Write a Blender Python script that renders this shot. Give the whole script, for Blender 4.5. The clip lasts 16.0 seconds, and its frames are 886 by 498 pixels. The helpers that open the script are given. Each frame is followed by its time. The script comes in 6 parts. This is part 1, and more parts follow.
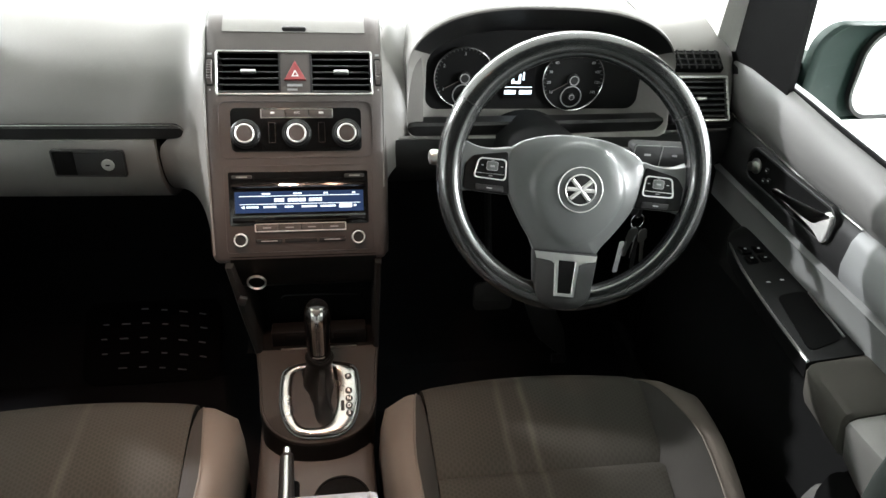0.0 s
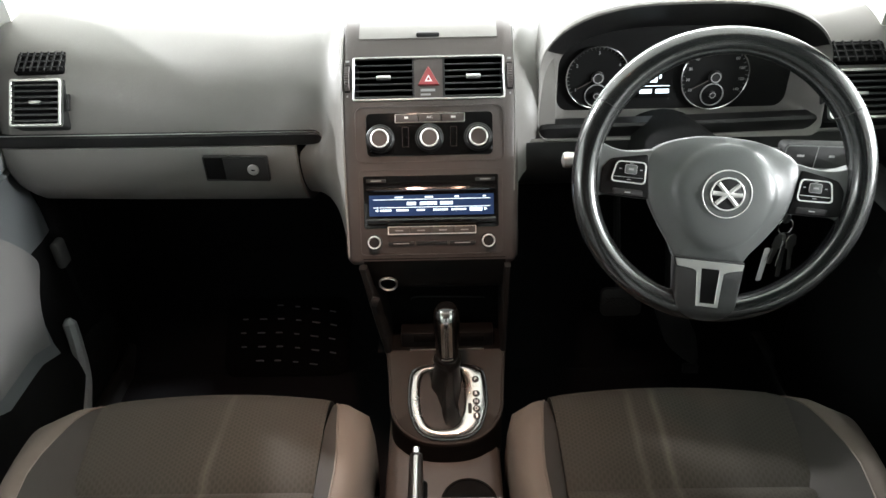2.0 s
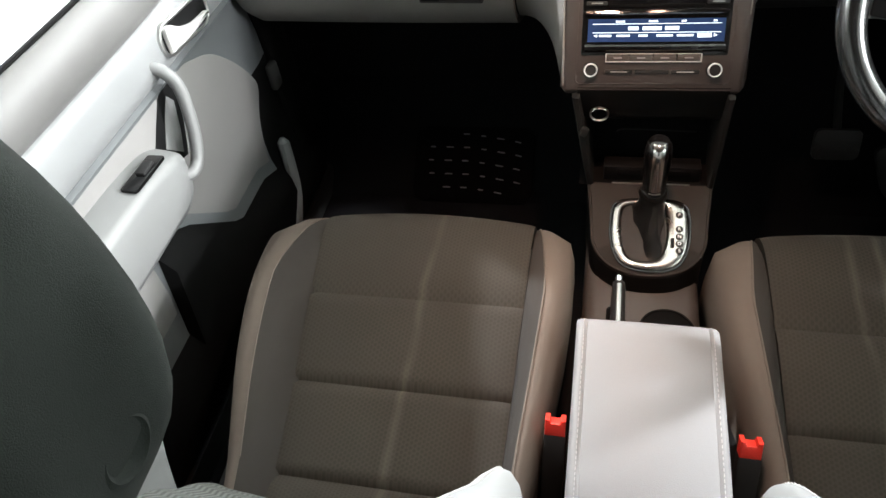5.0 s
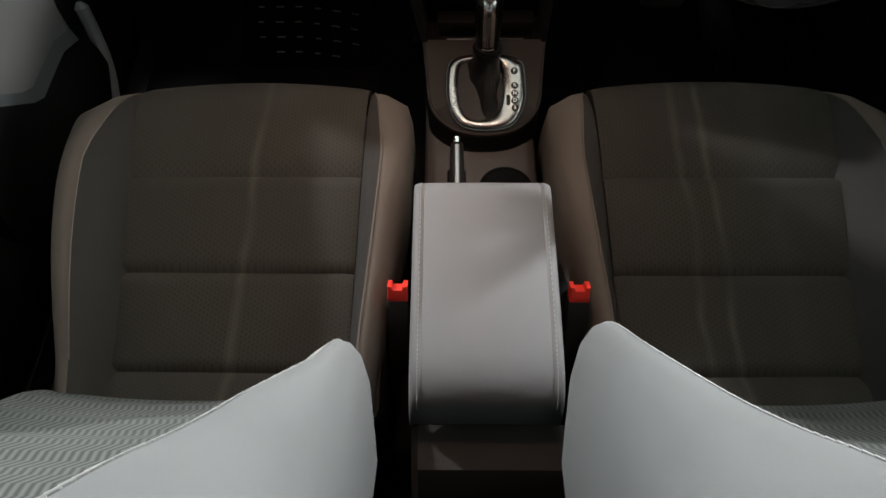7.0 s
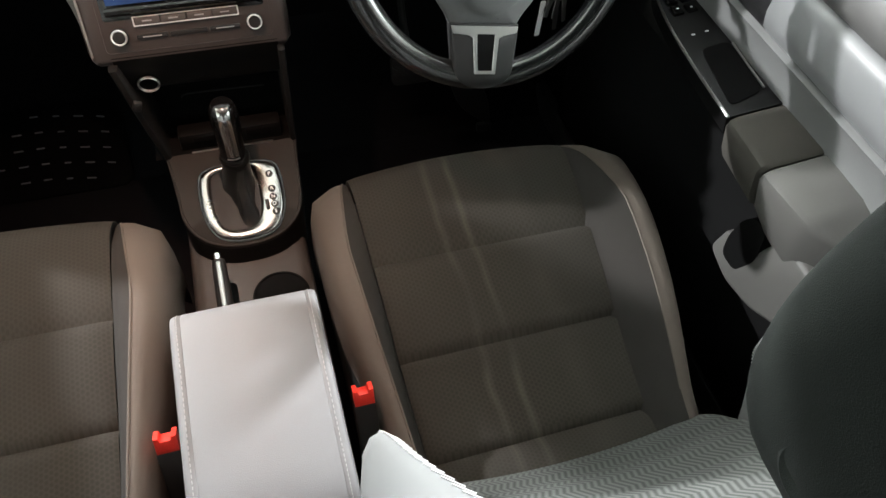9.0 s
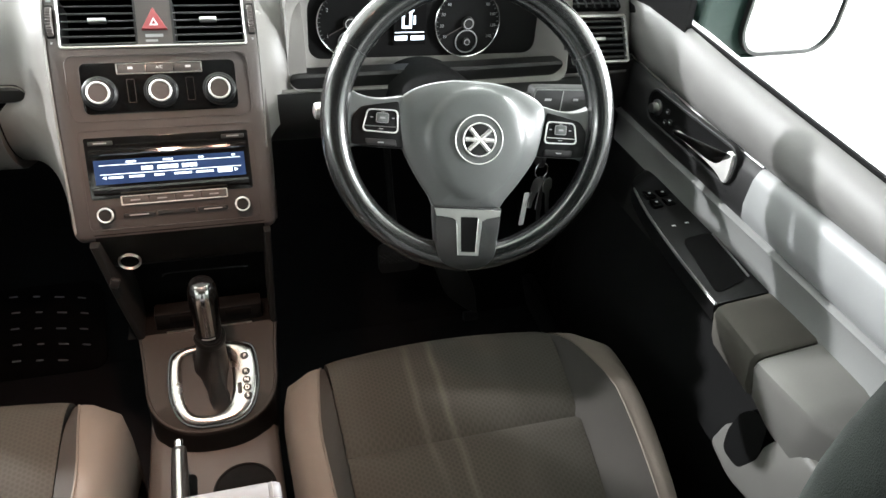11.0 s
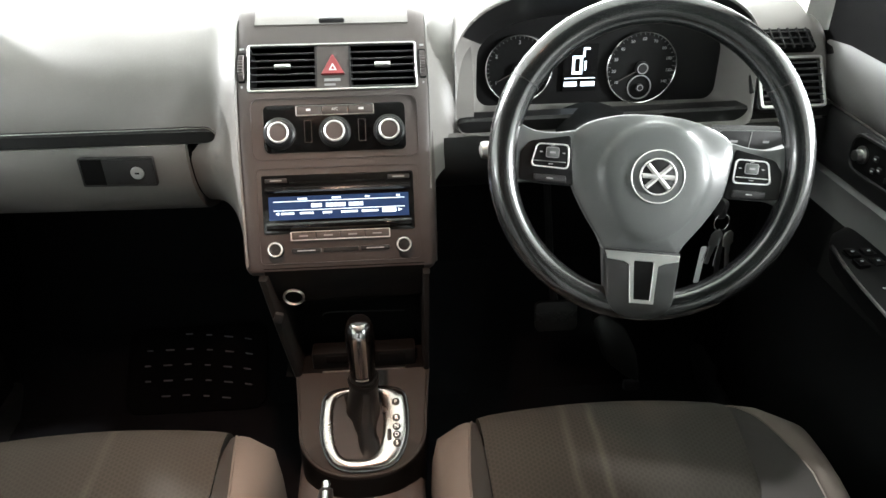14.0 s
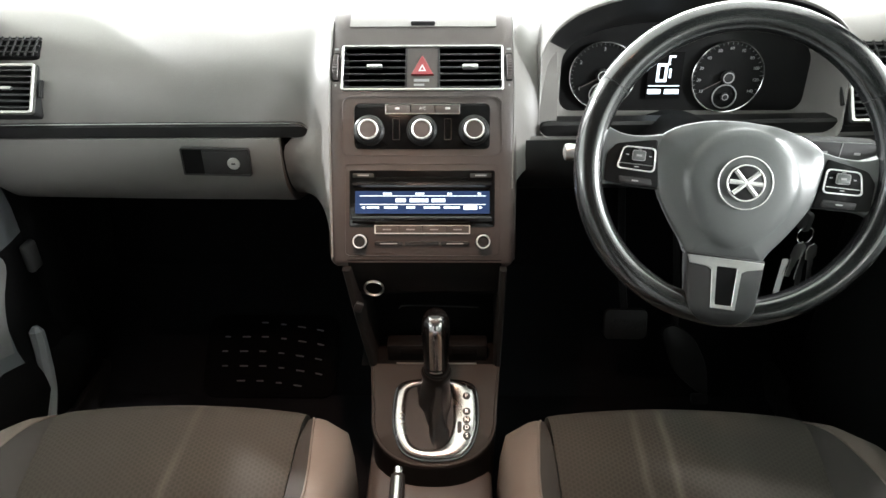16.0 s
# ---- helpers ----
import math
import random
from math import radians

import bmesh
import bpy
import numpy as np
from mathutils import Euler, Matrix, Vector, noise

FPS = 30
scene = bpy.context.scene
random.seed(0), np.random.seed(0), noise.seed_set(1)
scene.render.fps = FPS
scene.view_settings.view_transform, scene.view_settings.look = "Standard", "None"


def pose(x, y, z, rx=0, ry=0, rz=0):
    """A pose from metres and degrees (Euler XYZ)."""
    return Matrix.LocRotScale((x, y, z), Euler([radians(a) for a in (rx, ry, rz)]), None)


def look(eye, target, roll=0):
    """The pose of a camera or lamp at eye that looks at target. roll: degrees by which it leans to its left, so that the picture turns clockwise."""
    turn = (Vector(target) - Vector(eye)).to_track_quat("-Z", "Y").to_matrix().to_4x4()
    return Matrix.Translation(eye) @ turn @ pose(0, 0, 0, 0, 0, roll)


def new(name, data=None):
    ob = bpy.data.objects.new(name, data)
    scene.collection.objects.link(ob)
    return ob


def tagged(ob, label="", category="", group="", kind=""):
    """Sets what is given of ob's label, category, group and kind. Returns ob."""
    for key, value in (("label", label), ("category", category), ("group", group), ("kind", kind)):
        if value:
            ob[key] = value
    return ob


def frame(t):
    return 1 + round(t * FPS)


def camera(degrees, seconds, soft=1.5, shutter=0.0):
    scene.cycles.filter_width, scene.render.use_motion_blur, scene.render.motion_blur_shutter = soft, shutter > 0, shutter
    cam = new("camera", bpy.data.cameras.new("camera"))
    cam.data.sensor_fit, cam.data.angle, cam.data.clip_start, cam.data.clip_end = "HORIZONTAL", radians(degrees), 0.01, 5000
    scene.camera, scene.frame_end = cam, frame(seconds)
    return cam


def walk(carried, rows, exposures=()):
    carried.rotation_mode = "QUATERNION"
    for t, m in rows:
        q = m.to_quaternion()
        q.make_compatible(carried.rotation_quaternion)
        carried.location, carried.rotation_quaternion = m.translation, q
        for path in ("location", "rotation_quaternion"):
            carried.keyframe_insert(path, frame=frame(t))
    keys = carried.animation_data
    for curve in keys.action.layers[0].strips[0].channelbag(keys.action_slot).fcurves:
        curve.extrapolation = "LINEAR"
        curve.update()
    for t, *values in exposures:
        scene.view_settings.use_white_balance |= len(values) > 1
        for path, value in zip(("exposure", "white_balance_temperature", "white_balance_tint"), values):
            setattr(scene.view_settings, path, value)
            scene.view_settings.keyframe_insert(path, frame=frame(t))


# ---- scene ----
cam = camera(65.4, 16.0)

PATH = [
    (0, (0.054, -0.07, 1.167), (0.358, 1.561, 0.049), 4.0),
    (0.5, (0.047, -0.073, 1.165), (0.287, 1.582, 0.066), 3.6),
    (1, (0.036, -0.069, 1.17), (0.171, 1.587, 0.057), 2.8),
    (1.5, (0.037, -0.067, 1.169), (0.108, 1.59, 0.051), 0.6),
    (2, (0.032, -0.059, 1.168), (0.005, 1.595, 0.044), -1.7),
    (2.5, (0.021, -0.047, 1.158), (-0.124, 1.608, 0.044), -3.3),
    (3, (-0.004, -0.046, 1.165), (-0.206, 1.592, 0.035), -3.3),
    (3.5, (-0.031, -0.063, 1.17), (-0.35, 1.537, 0.013), -5.0),
    (4, (-0.06, -0.082, 1.184), (-0.508, 1.431, -0.045), -7.9),
    (4.2, (-0.069, -0.094, 1.177), (-0.576, 1.376, -0.081), -9.4),
    (6.3, (-0.061, -0.078, 1.173), (-0.27, 1.012, -0.49), -7.6),
    (6.5, (-0.045, -0.079, 1.166), (-0.235, 1.005, -0.503), -7.3),
    (7, (-0.031, -0.067, 1.154), (-0.064, 0.975, -0.553), -1.6),
    (7.5, (-0.008, -0.052, 1.152), (0.071, 0.983, -0.557), 1.2),
    (8, (0.027, -0.038, 1.156), (0.199, 1.006, -0.541), 1.4),
    (8.5, (0.053, -0.023, 1.163), (0.356, 1.051, -0.496), 4.1),
    (9, (0.072, -0.022, 1.167), (0.501, 1.101, -0.432), 5.6),
    (9.5, (0.077, -0.024, 1.166), (0.6, 1.19, -0.334), 6.3),
    (10, (0.079, -0.018, 1.161), (0.622, 1.28, -0.26), 6.7),
    (10.2, (0.078, -0.017, 1.154), (0.632, 1.33, -0.216), 7.0),
    (12.3, (0.108, -0.003, 1.11), (0.519, 1.628, 0.027), 2.5),
    (12.5, (0.104, 0.001, 1.107), (0.469, 1.642, 0.024), 1.7),
    (13, (0.101, 0.002, 1.093), (0.425, 1.657, 0.017), 1.1),
    (13.5, (0.094, 0.001, 1.084), (0.309, 1.676, 0.012), -0.7),
    (14, (0.077, 0.004, 1.072), (0.211, 1.708, 0.033), -0.3),
    (14.5, (0.07, 0.005, 1.07), (0.139, 1.717, 0.038), -0.8),
    (15, (0.059, -0.009, 1.074), (0.081, 1.71, 0.051), -1.0),
    (15.5, (0.05, -0.019, 1.072), (0.042, 1.701, 0.052), -0.3),
    (16, (0.048, -0.024, 1.071), (0.013, 1.699, 0.055), -0.5),
]
EXPOSURE = [(0, 0.35), (0.5, 0.14), (1, 0.1), (2, 0.35), (3.5, 0.6), (4.2, 0.62), (6.3, -0.2), (7, -0.75), (8.5, -0.4), (9, 0.35), (9.5, 0.85), (10.2, 1.05), (12.3, 0.4), (14, 0.68), (16, 0.7)]
walk(cam, [(t, look(eye, target, roll)) for t, eye, target, roll in PATH], EXPOSURE)


# ---- world and light ----
world = bpy.data.worlds.new("world")
scene.world = world
world.use_nodes = True
world.node_tree.nodes["Background"].inputs[0].default_value = (0.75, 0.85, 0.82, 1)
world.node_tree.nodes["Background"].inputs[1].default_value = 0.1


def lamp(name, eye, target, size, size_y, watts, colour):
    data = bpy.data.lights.new(name, "AREA")
    data.shape, data.size, data.size_y = "RECTANGLE", size, size_y
    data.energy, data.color = watts, colour
    ob = new(name, data)
    ob.matrix_world = look(eye, target)
    return ob


COOL = (0.96, 0.975, 1.0)
lamp("garage_lamp_left", (-2.64, 2.20, 2.20), (0.38, 0.70, 0.75), 0.08, 0.08, 205, COOL)
lamp("garage_lamp_right", (2.64, 1.90, 1.90), (-0.5, 0.6, 0.70), 0.10, 0.10, 195, COOL)
# unseen fill through the windscreen, added to brighten the dash and wheel
lamp("fill_front", (-0.3, 4.6, 2.55), (0.0, 0.9, 0.8), 2.6, 0.25, 165, COOL)
lamp("fill_bonnet", (0.75, 2.7, 2.05), (0.0, 1.0, 0.8), 0.9, 0.25, 25, COOL)
# weak unseen fill from behind, added for the driver's side
lamp("fill_rear_left", (-3.1, -0.45, 1.16), (0.2, 0.8, 0.75), 0.5, 0.25, 12, COOL)
lamp("garage_lamp_rear_right", (3.1, -0.45, 1.42), (0.0, 0.8, 0.70), 0.25, 0.12, 105, COOL)
# unseen strips added to brighten the garage walls
lamp("wall_fill_front", (0.0, 3.6, 2.85), (0, 5.5, 1.0), 6.0, 0.3, 420, COOL)
lamp("wall_fill_left", (-3.4, 0.8, 2.85), (-5.0, 0.8, 1.0), 5.0, 0.3, 60, COOL)
lamp("wall_fill_right", (3.4, 0.8, 2.85), (5.0, 0.8, 1.0), 5.0, 0.3, 800, COOL)
for x, watts in ((-0.06, 1.9), (0.05, 0.14)):
    lamp("reading_bulb", (x, 0.585, 1.275), (x - 0.04, 0.60, 0.4), 0.03, 0.03, watts, (1.0, 0.58, 0.41)).data.spread = radians(72)

# ---- materials ----


def material(name, base, rough=0.5, metal=0.0, grain=900.0, bump=0.15, vary=0.18, large=9.0, spec=0.5, coat=0.0, emit=None, power=0.0):
    """A surface with variation at two scales and a fine relief."""
    m = bpy.data.materials.new(name)
    m.use_nodes = True
    t = m.node_tree
    b = t.nodes["Principled BSDF"]
    co = t.nodes.new("ShaderNodeTexCoord")
    fine = t.nodes.new("ShaderNodeTexNoise")
    fine.inputs["Scale"].default_value = grain
    fine.inputs["Detail"].default_value = 3
    big = t.nodes.new("ShaderNodeTexNoise")
    big.inputs["Scale"].default_value = large
    big.inputs["Detail"].default_value = 5
    for n in (fine, big):
        t.links.new(co.outputs["Object"], n.inputs["Vector"])
    add = t.nodes.new("ShaderNodeMath")
    add.operation = "ADD"
    t.links.new(fine.outputs["Fac"], add.inputs[0])
    t.links.new(big.outputs["Fac"], add.inputs[1])
    ramp = t.nodes.new("ShaderNodeMapRange")
    ramp.inputs["From Min"].default_value, ramp.inputs["From Max"].default_value = 0.6, 1.4
    ramp.inputs["To Min"].default_value, ramp.inputs["To Max"].default_value = 1 - vary, 1 + vary
    t.links.new(add.outputs[0], ramp.inputs["Value"])
    mul = t.nodes.new("ShaderNodeVectorMath")
    mul.operation = "SCALE"
    mul.inputs[0].default_value = base
    t.links.new(ramp.outputs[0], mul.inputs["Scale"])
    t.links.new(mul.outputs[0], b.inputs["Base Color"])
    rr = t.nodes.new("ShaderNodeMapRange")
    rr.inputs["From Min"].default_value, rr.inputs["From Max"].default_value = 0.3, 0.7
    rr.inputs["To Min"].default_value, rr.inputs["To Max"].default_value = max(0.02, rough - 0.06), min(1.0, rough + 0.06)
    t.links.new(big.outputs["Fac"], rr.inputs["Value"])
    t.links.new(rr.outputs[0], b.inputs["Roughness"])
    b.inputs["Metallic"].default_value = metal
    b.inputs["Specular IOR Level"].default_value = spec
    b.inputs["Coat Weight"].default_value = coat
    if bump:
        bp = t.nodes.new("ShaderNodeBump")
        bp.inputs["Strength"].default_value = bump
        bp.inputs["Distance"].default_value = 0.0006
        t.links.new(fine.outputs["Fac"], bp.inputs["Height"])
        t.links.new(bp.outputs[0], b.inputs["Normal"])
    if emit:
        b.inputs["Emission Color"].default_value = (*emit, 1)
        b.inputs["Emission Strength"].default_value = power
    return m


DASH = material("dash_plastic", (0.168, 0.161, 0.151), 0.42, grain=1100, bump=0.3, vary=0.10)
STACK = material("stack_plastic", (0.062, 0.052, 0.048), 0.5, grain=1300, bump=0.2, vary=0.10)
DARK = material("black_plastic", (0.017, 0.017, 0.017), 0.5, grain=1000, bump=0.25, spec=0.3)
# near-black; in slots, wells and gaps this colour supplies the shade of depth
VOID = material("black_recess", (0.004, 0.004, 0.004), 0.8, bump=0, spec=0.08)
PIANO = material("gloss_black", (0.006, 0.006, 0.006), 0.10, bump=0, vary=0.05, spec=0.3, coat=0.1)
CHROME = material("chrome", (0.75, 0.75, 0.74), 0.16, 1.0, bump=0, vary=0.04)
SATIN = material("satin_silver", (0.62, 0.62, 0.60), 0.34, 1.0, bump=0.05, vary=0.06)
RINGS = material("pale_silver", (0.78, 0.77, 0.75), 0.4, 0.55, bump=0, vary=0.04)
LEATHER = material("wheel_leather", (0.010, 0.0105, 0.0105), 0.22, grain=1500, bump=0.06, vary=0.12, spec=0.85, coat=0.5)
BOOT = material("boot_leather", (0.006, 0.0057, 0.0053), 0.42, grain=900, bump=0.3, vary=0.2, spec=0.22)
SPOKE = material("spoke_plastic", (0.014, 0.0145, 0.0145), 0.62, grain=1200, bump=0.25, vary=0.1)
GATE = material("gate_metal", (0.36, 0.355, 0.34), 0.25, 1.0, bump=0.04, vary=0.06)
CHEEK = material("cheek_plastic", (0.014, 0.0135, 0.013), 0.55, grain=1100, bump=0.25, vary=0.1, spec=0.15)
HUB = material("hub_plastic", (0.102, 0.108, 0.105), 0.32, grain=1200, bump=0.25, vary=0.1)
FABRIC = material("seat_fabric", (0.039, 0.035, 0.029), 0.9, grain=1500, bump=0.6, vary=0.2, spec=0.2)
FACET = material("facet_fabric", (0.034, 0.031, 0.028), 0.9, grain=1700, bump=0.5, vary=0.12, spec=0.2)
BOLSTER = material("bolster_fabric", (0.120, 0.100, 0.085), 0.85, grain=1800, bump=0.4, vary=0.12, spec=0.25)
SIDECLOTH = material("side_cloth", (0.155, 0.16, 0.157), 0.85, grain=1700, bump=0.4, vary=0.1, spec=0.25)
RIBBED = material("rib_mesh", (0.085, 0.09, 0.084), 0.9, grain=1500, bump=0.3, vary=0.1, spec=0.2)
LIDCLOTH = material("armrest_leather", (0.172, 0.173, 0.177), 0.6, grain=900, bump=0.3, vary=0.06)
HEAD = material("headrest_fabric", (0.010, 0.0125, 0.0105), 0.9, grain=1500, bump=0.5, spec=0.2)
CONSOLE = material("console_plastic", (0.058, 0.051, 0.047), 0.55, grain=1200, bump=0.25, vary=0.1)
SHIFT = material("shift_plastic", (0.026, 0.0225, 0.020), 0.6, grain=1200, bump=0.25, vary=0.1, spec=0.15)
DOORSKIN = material("door_plastic", (0.165, 0.168, 0.165), 0.5, grain=1000, bump=0.25, vary=0.08)
FIELD = material("field_cloth", (0.178, 0.174, 0.168), 0.85, grain=1500, bump=0.4, vary=0.1, spec=0.25)
CARRIER = material("door_carrier", (0.100, 0.108, 0.110), 0.5, grain=1000, bump=0.25, vary=0.08)
ENDSKIN = material("armrest_end_skin", (0.105, 0.103, 0.095), 0.55, grain=1000, bump=0.25, vary=0.08)
PADSKIN = material("door_pad", (0.112, 0.110, 0.106), 0.5, grain=1000, bump=0.3, vary=0.08)
STRIP = material("door_strip", (0.20, 0.205, 0.205), 0.38, grain=1200, bump=0.15, vary=0.06)
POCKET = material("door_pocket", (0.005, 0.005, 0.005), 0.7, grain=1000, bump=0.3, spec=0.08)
SHADECLOTH = material("shaded_cloth", (0.013, 0.013, 0.012), 0.9, grain=1500, bump=0.5, spec=0.15)
PADCLOTH = material("pad_cloth", (0.062, 0.058, 0.050), 0.85, grain=1500, bump=0.4, spec=0.2)
MATRIB = material("mat_rib", (0.14, 0.14, 0.15), 0.5, bump=0.1)
MATSHEET = material("mat_rubber", (0.003, 0.003, 0.0032), 0.9, grain=600, bump=0.4, spec=0.06)
CARPET = material("carpet", (0.007, 0.007, 0.008), 0.95, grain=600, bump=0.8, spec=0.1)
LINER = material("headliner", (0.06, 0.06, 0.058), 0.95, grain=900, bump=0.4, spec=0.1)
SEAL = material("seal_rubber", (0.20, 0.21, 0.215), 0.55, grain=900, bump=0.2)
PILLAR = material("pillar_trim", (0.62, 0.62, 0.58), 0.6, grain=900, bump=0.2)
GREENPAINT = material("car_paint", (0.008, 0.017, 0.014), 0.55, bump=0, spec=0.12)
GREENFOOT = material("foot_paint", (0.014, 0.022, 0.018), 0.6, bump=0.1, spec=0.15)
MIRROR = material("mirror_glass", (0.9, 0.92, 0.92), 0.02, 1.0, bump=0, vary=0.01)
RED = material("red_plastic", (0.75, 0.035, 0.02), 0.4, bump=0.05)
HAZARD = material("hazard_red", (0.17, 0.012, 0.015), 0.3, bump=0)
WHITE = material("white_print", (0.75, 0.75, 0.75), 0.5, bump=0, vary=0.03)
GREYPRINT = material("grey_print", (0.3, 0.3, 0.3), 0.5, bump=0, vary=0.03)
THREAD = material("stitch_thread", (0.36, 0.36, 0.35), 0.8, bump=0.2)
SCREEN = material("screen_blue", (0.02, 0.04, 0.10), 0.15, bump=0, emit=(0.040, 0.075, 0.20), power=0.22)
SLAT = material("vent_slat", (0.040, 0.040, 0.040), 0.4, grain=1100, bump=0.1)
TRIM = material("trim_black", (0.009, 0.009, 0.009), 0.42, grain=1200, bump=0.2, spec=0.3)
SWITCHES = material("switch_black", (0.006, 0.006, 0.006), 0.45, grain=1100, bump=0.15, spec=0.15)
GLOW = material("screen_white", (0.6, 0.7, 0.8), 0.4, bump=0, emit=(0.8, 0.92, 1.0), power=1.4)
WALLPAINT = material("garage_paint", (0.82, 0.84, 0.83), 0.8, grain=200, bump=0.1, vary=0.03, large=1.0)
CONCRETE = material("garage_concrete", (0.5, 0.5, 0.48), 0.7, grain=150, bump=0.3, large=1.5)



def tint(m, build):
    """Multiplies a material's colour by a factor that build() makes from the object's coordinates."""
    t = m.node_tree
    b = t.nodes["Principled BSDF"]
    link = b.inputs["Base Color"].links[0]
    src = link.from_socket
    co = t.nodes.new("ShaderNodeTexCoord").outputs["Object"]
    fac = build(t, co)
    mul = t.nodes.new("ShaderNodeVectorMath")
    mul.operation = "SCALE"
    t.links.new(src, mul.inputs[0])
    t.links.new(fac, mul.inputs["Scale"])
    t.links.new(mul.outputs[0], b.inputs["Base Color"])


def ranged(t, src, a, b, c, d):
    n = t.nodes.new("ShaderNodeMapRange")
    for key, v in (("From Min", a), ("From Max", b), ("To Min", c), ("To Max", d)):
        n.inputs[key].default_value = v
    t.links.new(src, n.inputs["Value"])
    return n.outputs[0]


def maths(t, op, a, b):
    n = t.nodes.new("ShaderNodeMath")
    n.operation = op
    for k, v in enumerate((a, b)):
        if isinstance(v, (int, float)):
            n.inputs[k].default_value = v
        else:
            t.links.new(v, n.inputs[k])
    return n.outputs[0]


def honeycomb(t, co):
    """A woven honeycomb, and faint lighter streaks that run from the front to the back of the cushions."""
    xyz = t.nodes.new("ShaderNodeSeparateXYZ")
    t.links.new(co, xyz.inputs[0])
    across, down = xyz.outputs["X"], maths(t, "SUBTRACT", xyz.outputs["Y"], xyz.outputs["Z"])
    cells = None
    for turn in (0, 60, 120):
        k = 2 * math.pi / 0.0054
        phase = maths(t, "ADD", maths(t, "MULTIPLY", across, k * math.cos(radians(turn))), maths(t, "MULTIPLY", down, k * math.sin(radians(turn))))
        wave = maths(t, "COSINE", phase, 0.0)
        cells = wave if cells is None else maths(t, "ADD", cells, wave)
    dots = ranged(t, cells, -1.5, 1.2, 1.12, 0.84)
    wob = t.nodes.new("ShaderNodeTexNoise")
    wob.inputs["Scale"].default_value = 7
    t.links.new(co, wob.inputs["Vector"])
    x = maths(t, "ADD", xyz.outputs["X"], maths(t, "MULTIPLY", maths(t, "SUBTRACT", wob.outputs["Fac"], 0.5), 0.03))
    out = dots
    for at, wide, gain in ((-0.312, 0.010, 0.75), (0.298, 0.009, 0.75), (0.336, 0.008, 0.95), (0.42, 0.03, 0.2)):
        d = maths(t, "ABSOLUTE", maths(t, "SUBTRACT", x, at), 0.0)
        k = ranged(t, d, 0.0, wide, gain, 0.0)
        out = maths(t, "ADD", out, maths(t, "MULTIPLY", k, ranged(t, wob.outputs["Fac"], 0.3, 0.6, 0.25, 1.0)))
    return out


def ribs(t, co):
    """Cross bands of slanting strokes, as in a ribbed knit."""
    xyz = t.nodes.new("ShaderNodeSeparateXYZ")
    t.links.new(co, xyz.inputs[0])
    z = maths(t, "MULTIPLY", xyz.outputs["Z"], 1 / 0.017)
    row = maths(t, "FLOOR", z, 0.0)
    flip = maths(t, "SUBTRACT", maths(t, "MULTIPLY", maths(t, "MODULO", row, 2.0), 2.0), 1.0)
    lean = maths(t, "MULTIPLY", maths(t, "FRACT", z, 0.0), maths(t, "MULTIPLY", flip, 0.9))
    stroke = maths(t, "FRACT", maths(t, "ADD", maths(t, "MULTIPLY", xyz.outputs["X"], 1 / 0.0075), lean), 0.0)
    tri = maths(t, "ABSOLUTE", maths(t, "SUBTRACT", stroke, 0.5), 0.0)
    return ranged(t, tri, 0.1, 0.4, 0.64, 1.38)


tint(FABRIC, honeycomb)
tint(RIBBED, ribs)

GLASS = bpy.data.materials.new("window_glass")
GLASS.use_nodes = True
nt = GLASS.node_tree
for nd in list(nt.nodes):
    if nd.type != "OUTPUT_MATERIAL":
        nt.nodes.remove(nd)
gl, tr, mx = nt.nodes.new("ShaderNodeBsdfGlossy"), nt.nodes.new("ShaderNodeBsdfTransparent"), nt.nodes.new("ShaderNodeMixShader")
gl.inputs["Roughness"].default_value = 0.02
tr.inputs["Color"].default_value = (0.93, 0.97, 0.95, 1)
mx.inputs[0].default_value = 0.01
nt.links.new(tr.outputs[0], mx.inputs[1])
nt.links.new(gl.outputs[0], mx.inputs[2])
nt.links.new(mx.outputs[0], nt.nodes["Material Output"].inputs["Surface"])

# ---- mesh tools ----


def smooth(bm, angle=35):
    lim = radians(angle)
    for f in bm.faces:
        f.smooth = True
    for e in bm.edges:
        if len(e.link_faces) != 2 or e.calc_face_angle(0) > lim:
            e.smooth = False


def thing(name, at, label, category, group="", kind=""):
    """An Empty at the base of a thing that its parts hang from."""
    ob = new(name)
    ob.location = at
    ob.empty_display_size = 0.02
    return tagged(ob, label, category, group, kind)


SET = {"to": Matrix.Identity(4)}


def part(name, bm, mat, parent=None, label="", angle=35, recalc=True):
    """Links a bmesh, built at its place in the world, as one mesh object under a thing or a part."""
    bmesh.ops.transform(bm, matrix=SET["to"], verts=bm.verts[:])
    if recalc:
        bmesh.ops.recalc_face_normals(bm, faces=bm.faces[:])
    smooth(bm, angle)
    me = bpy.data.meshes.new(name)
    bm.to_mesh(me)
    bm.free()
    me.materials.append(mat)
    ob = new(name, me)
    if parent is not None:
        ob.parent = parent
        if parent.type == "EMPTY":
            ob.matrix_parent_inverse = Matrix.Translation(-parent.location)
    if label:
        ob["label"] = label
    return ob


def structure(name, bm, mat, label, category):
    return tagged(part(name, bm, mat), label, category, "", "structure")


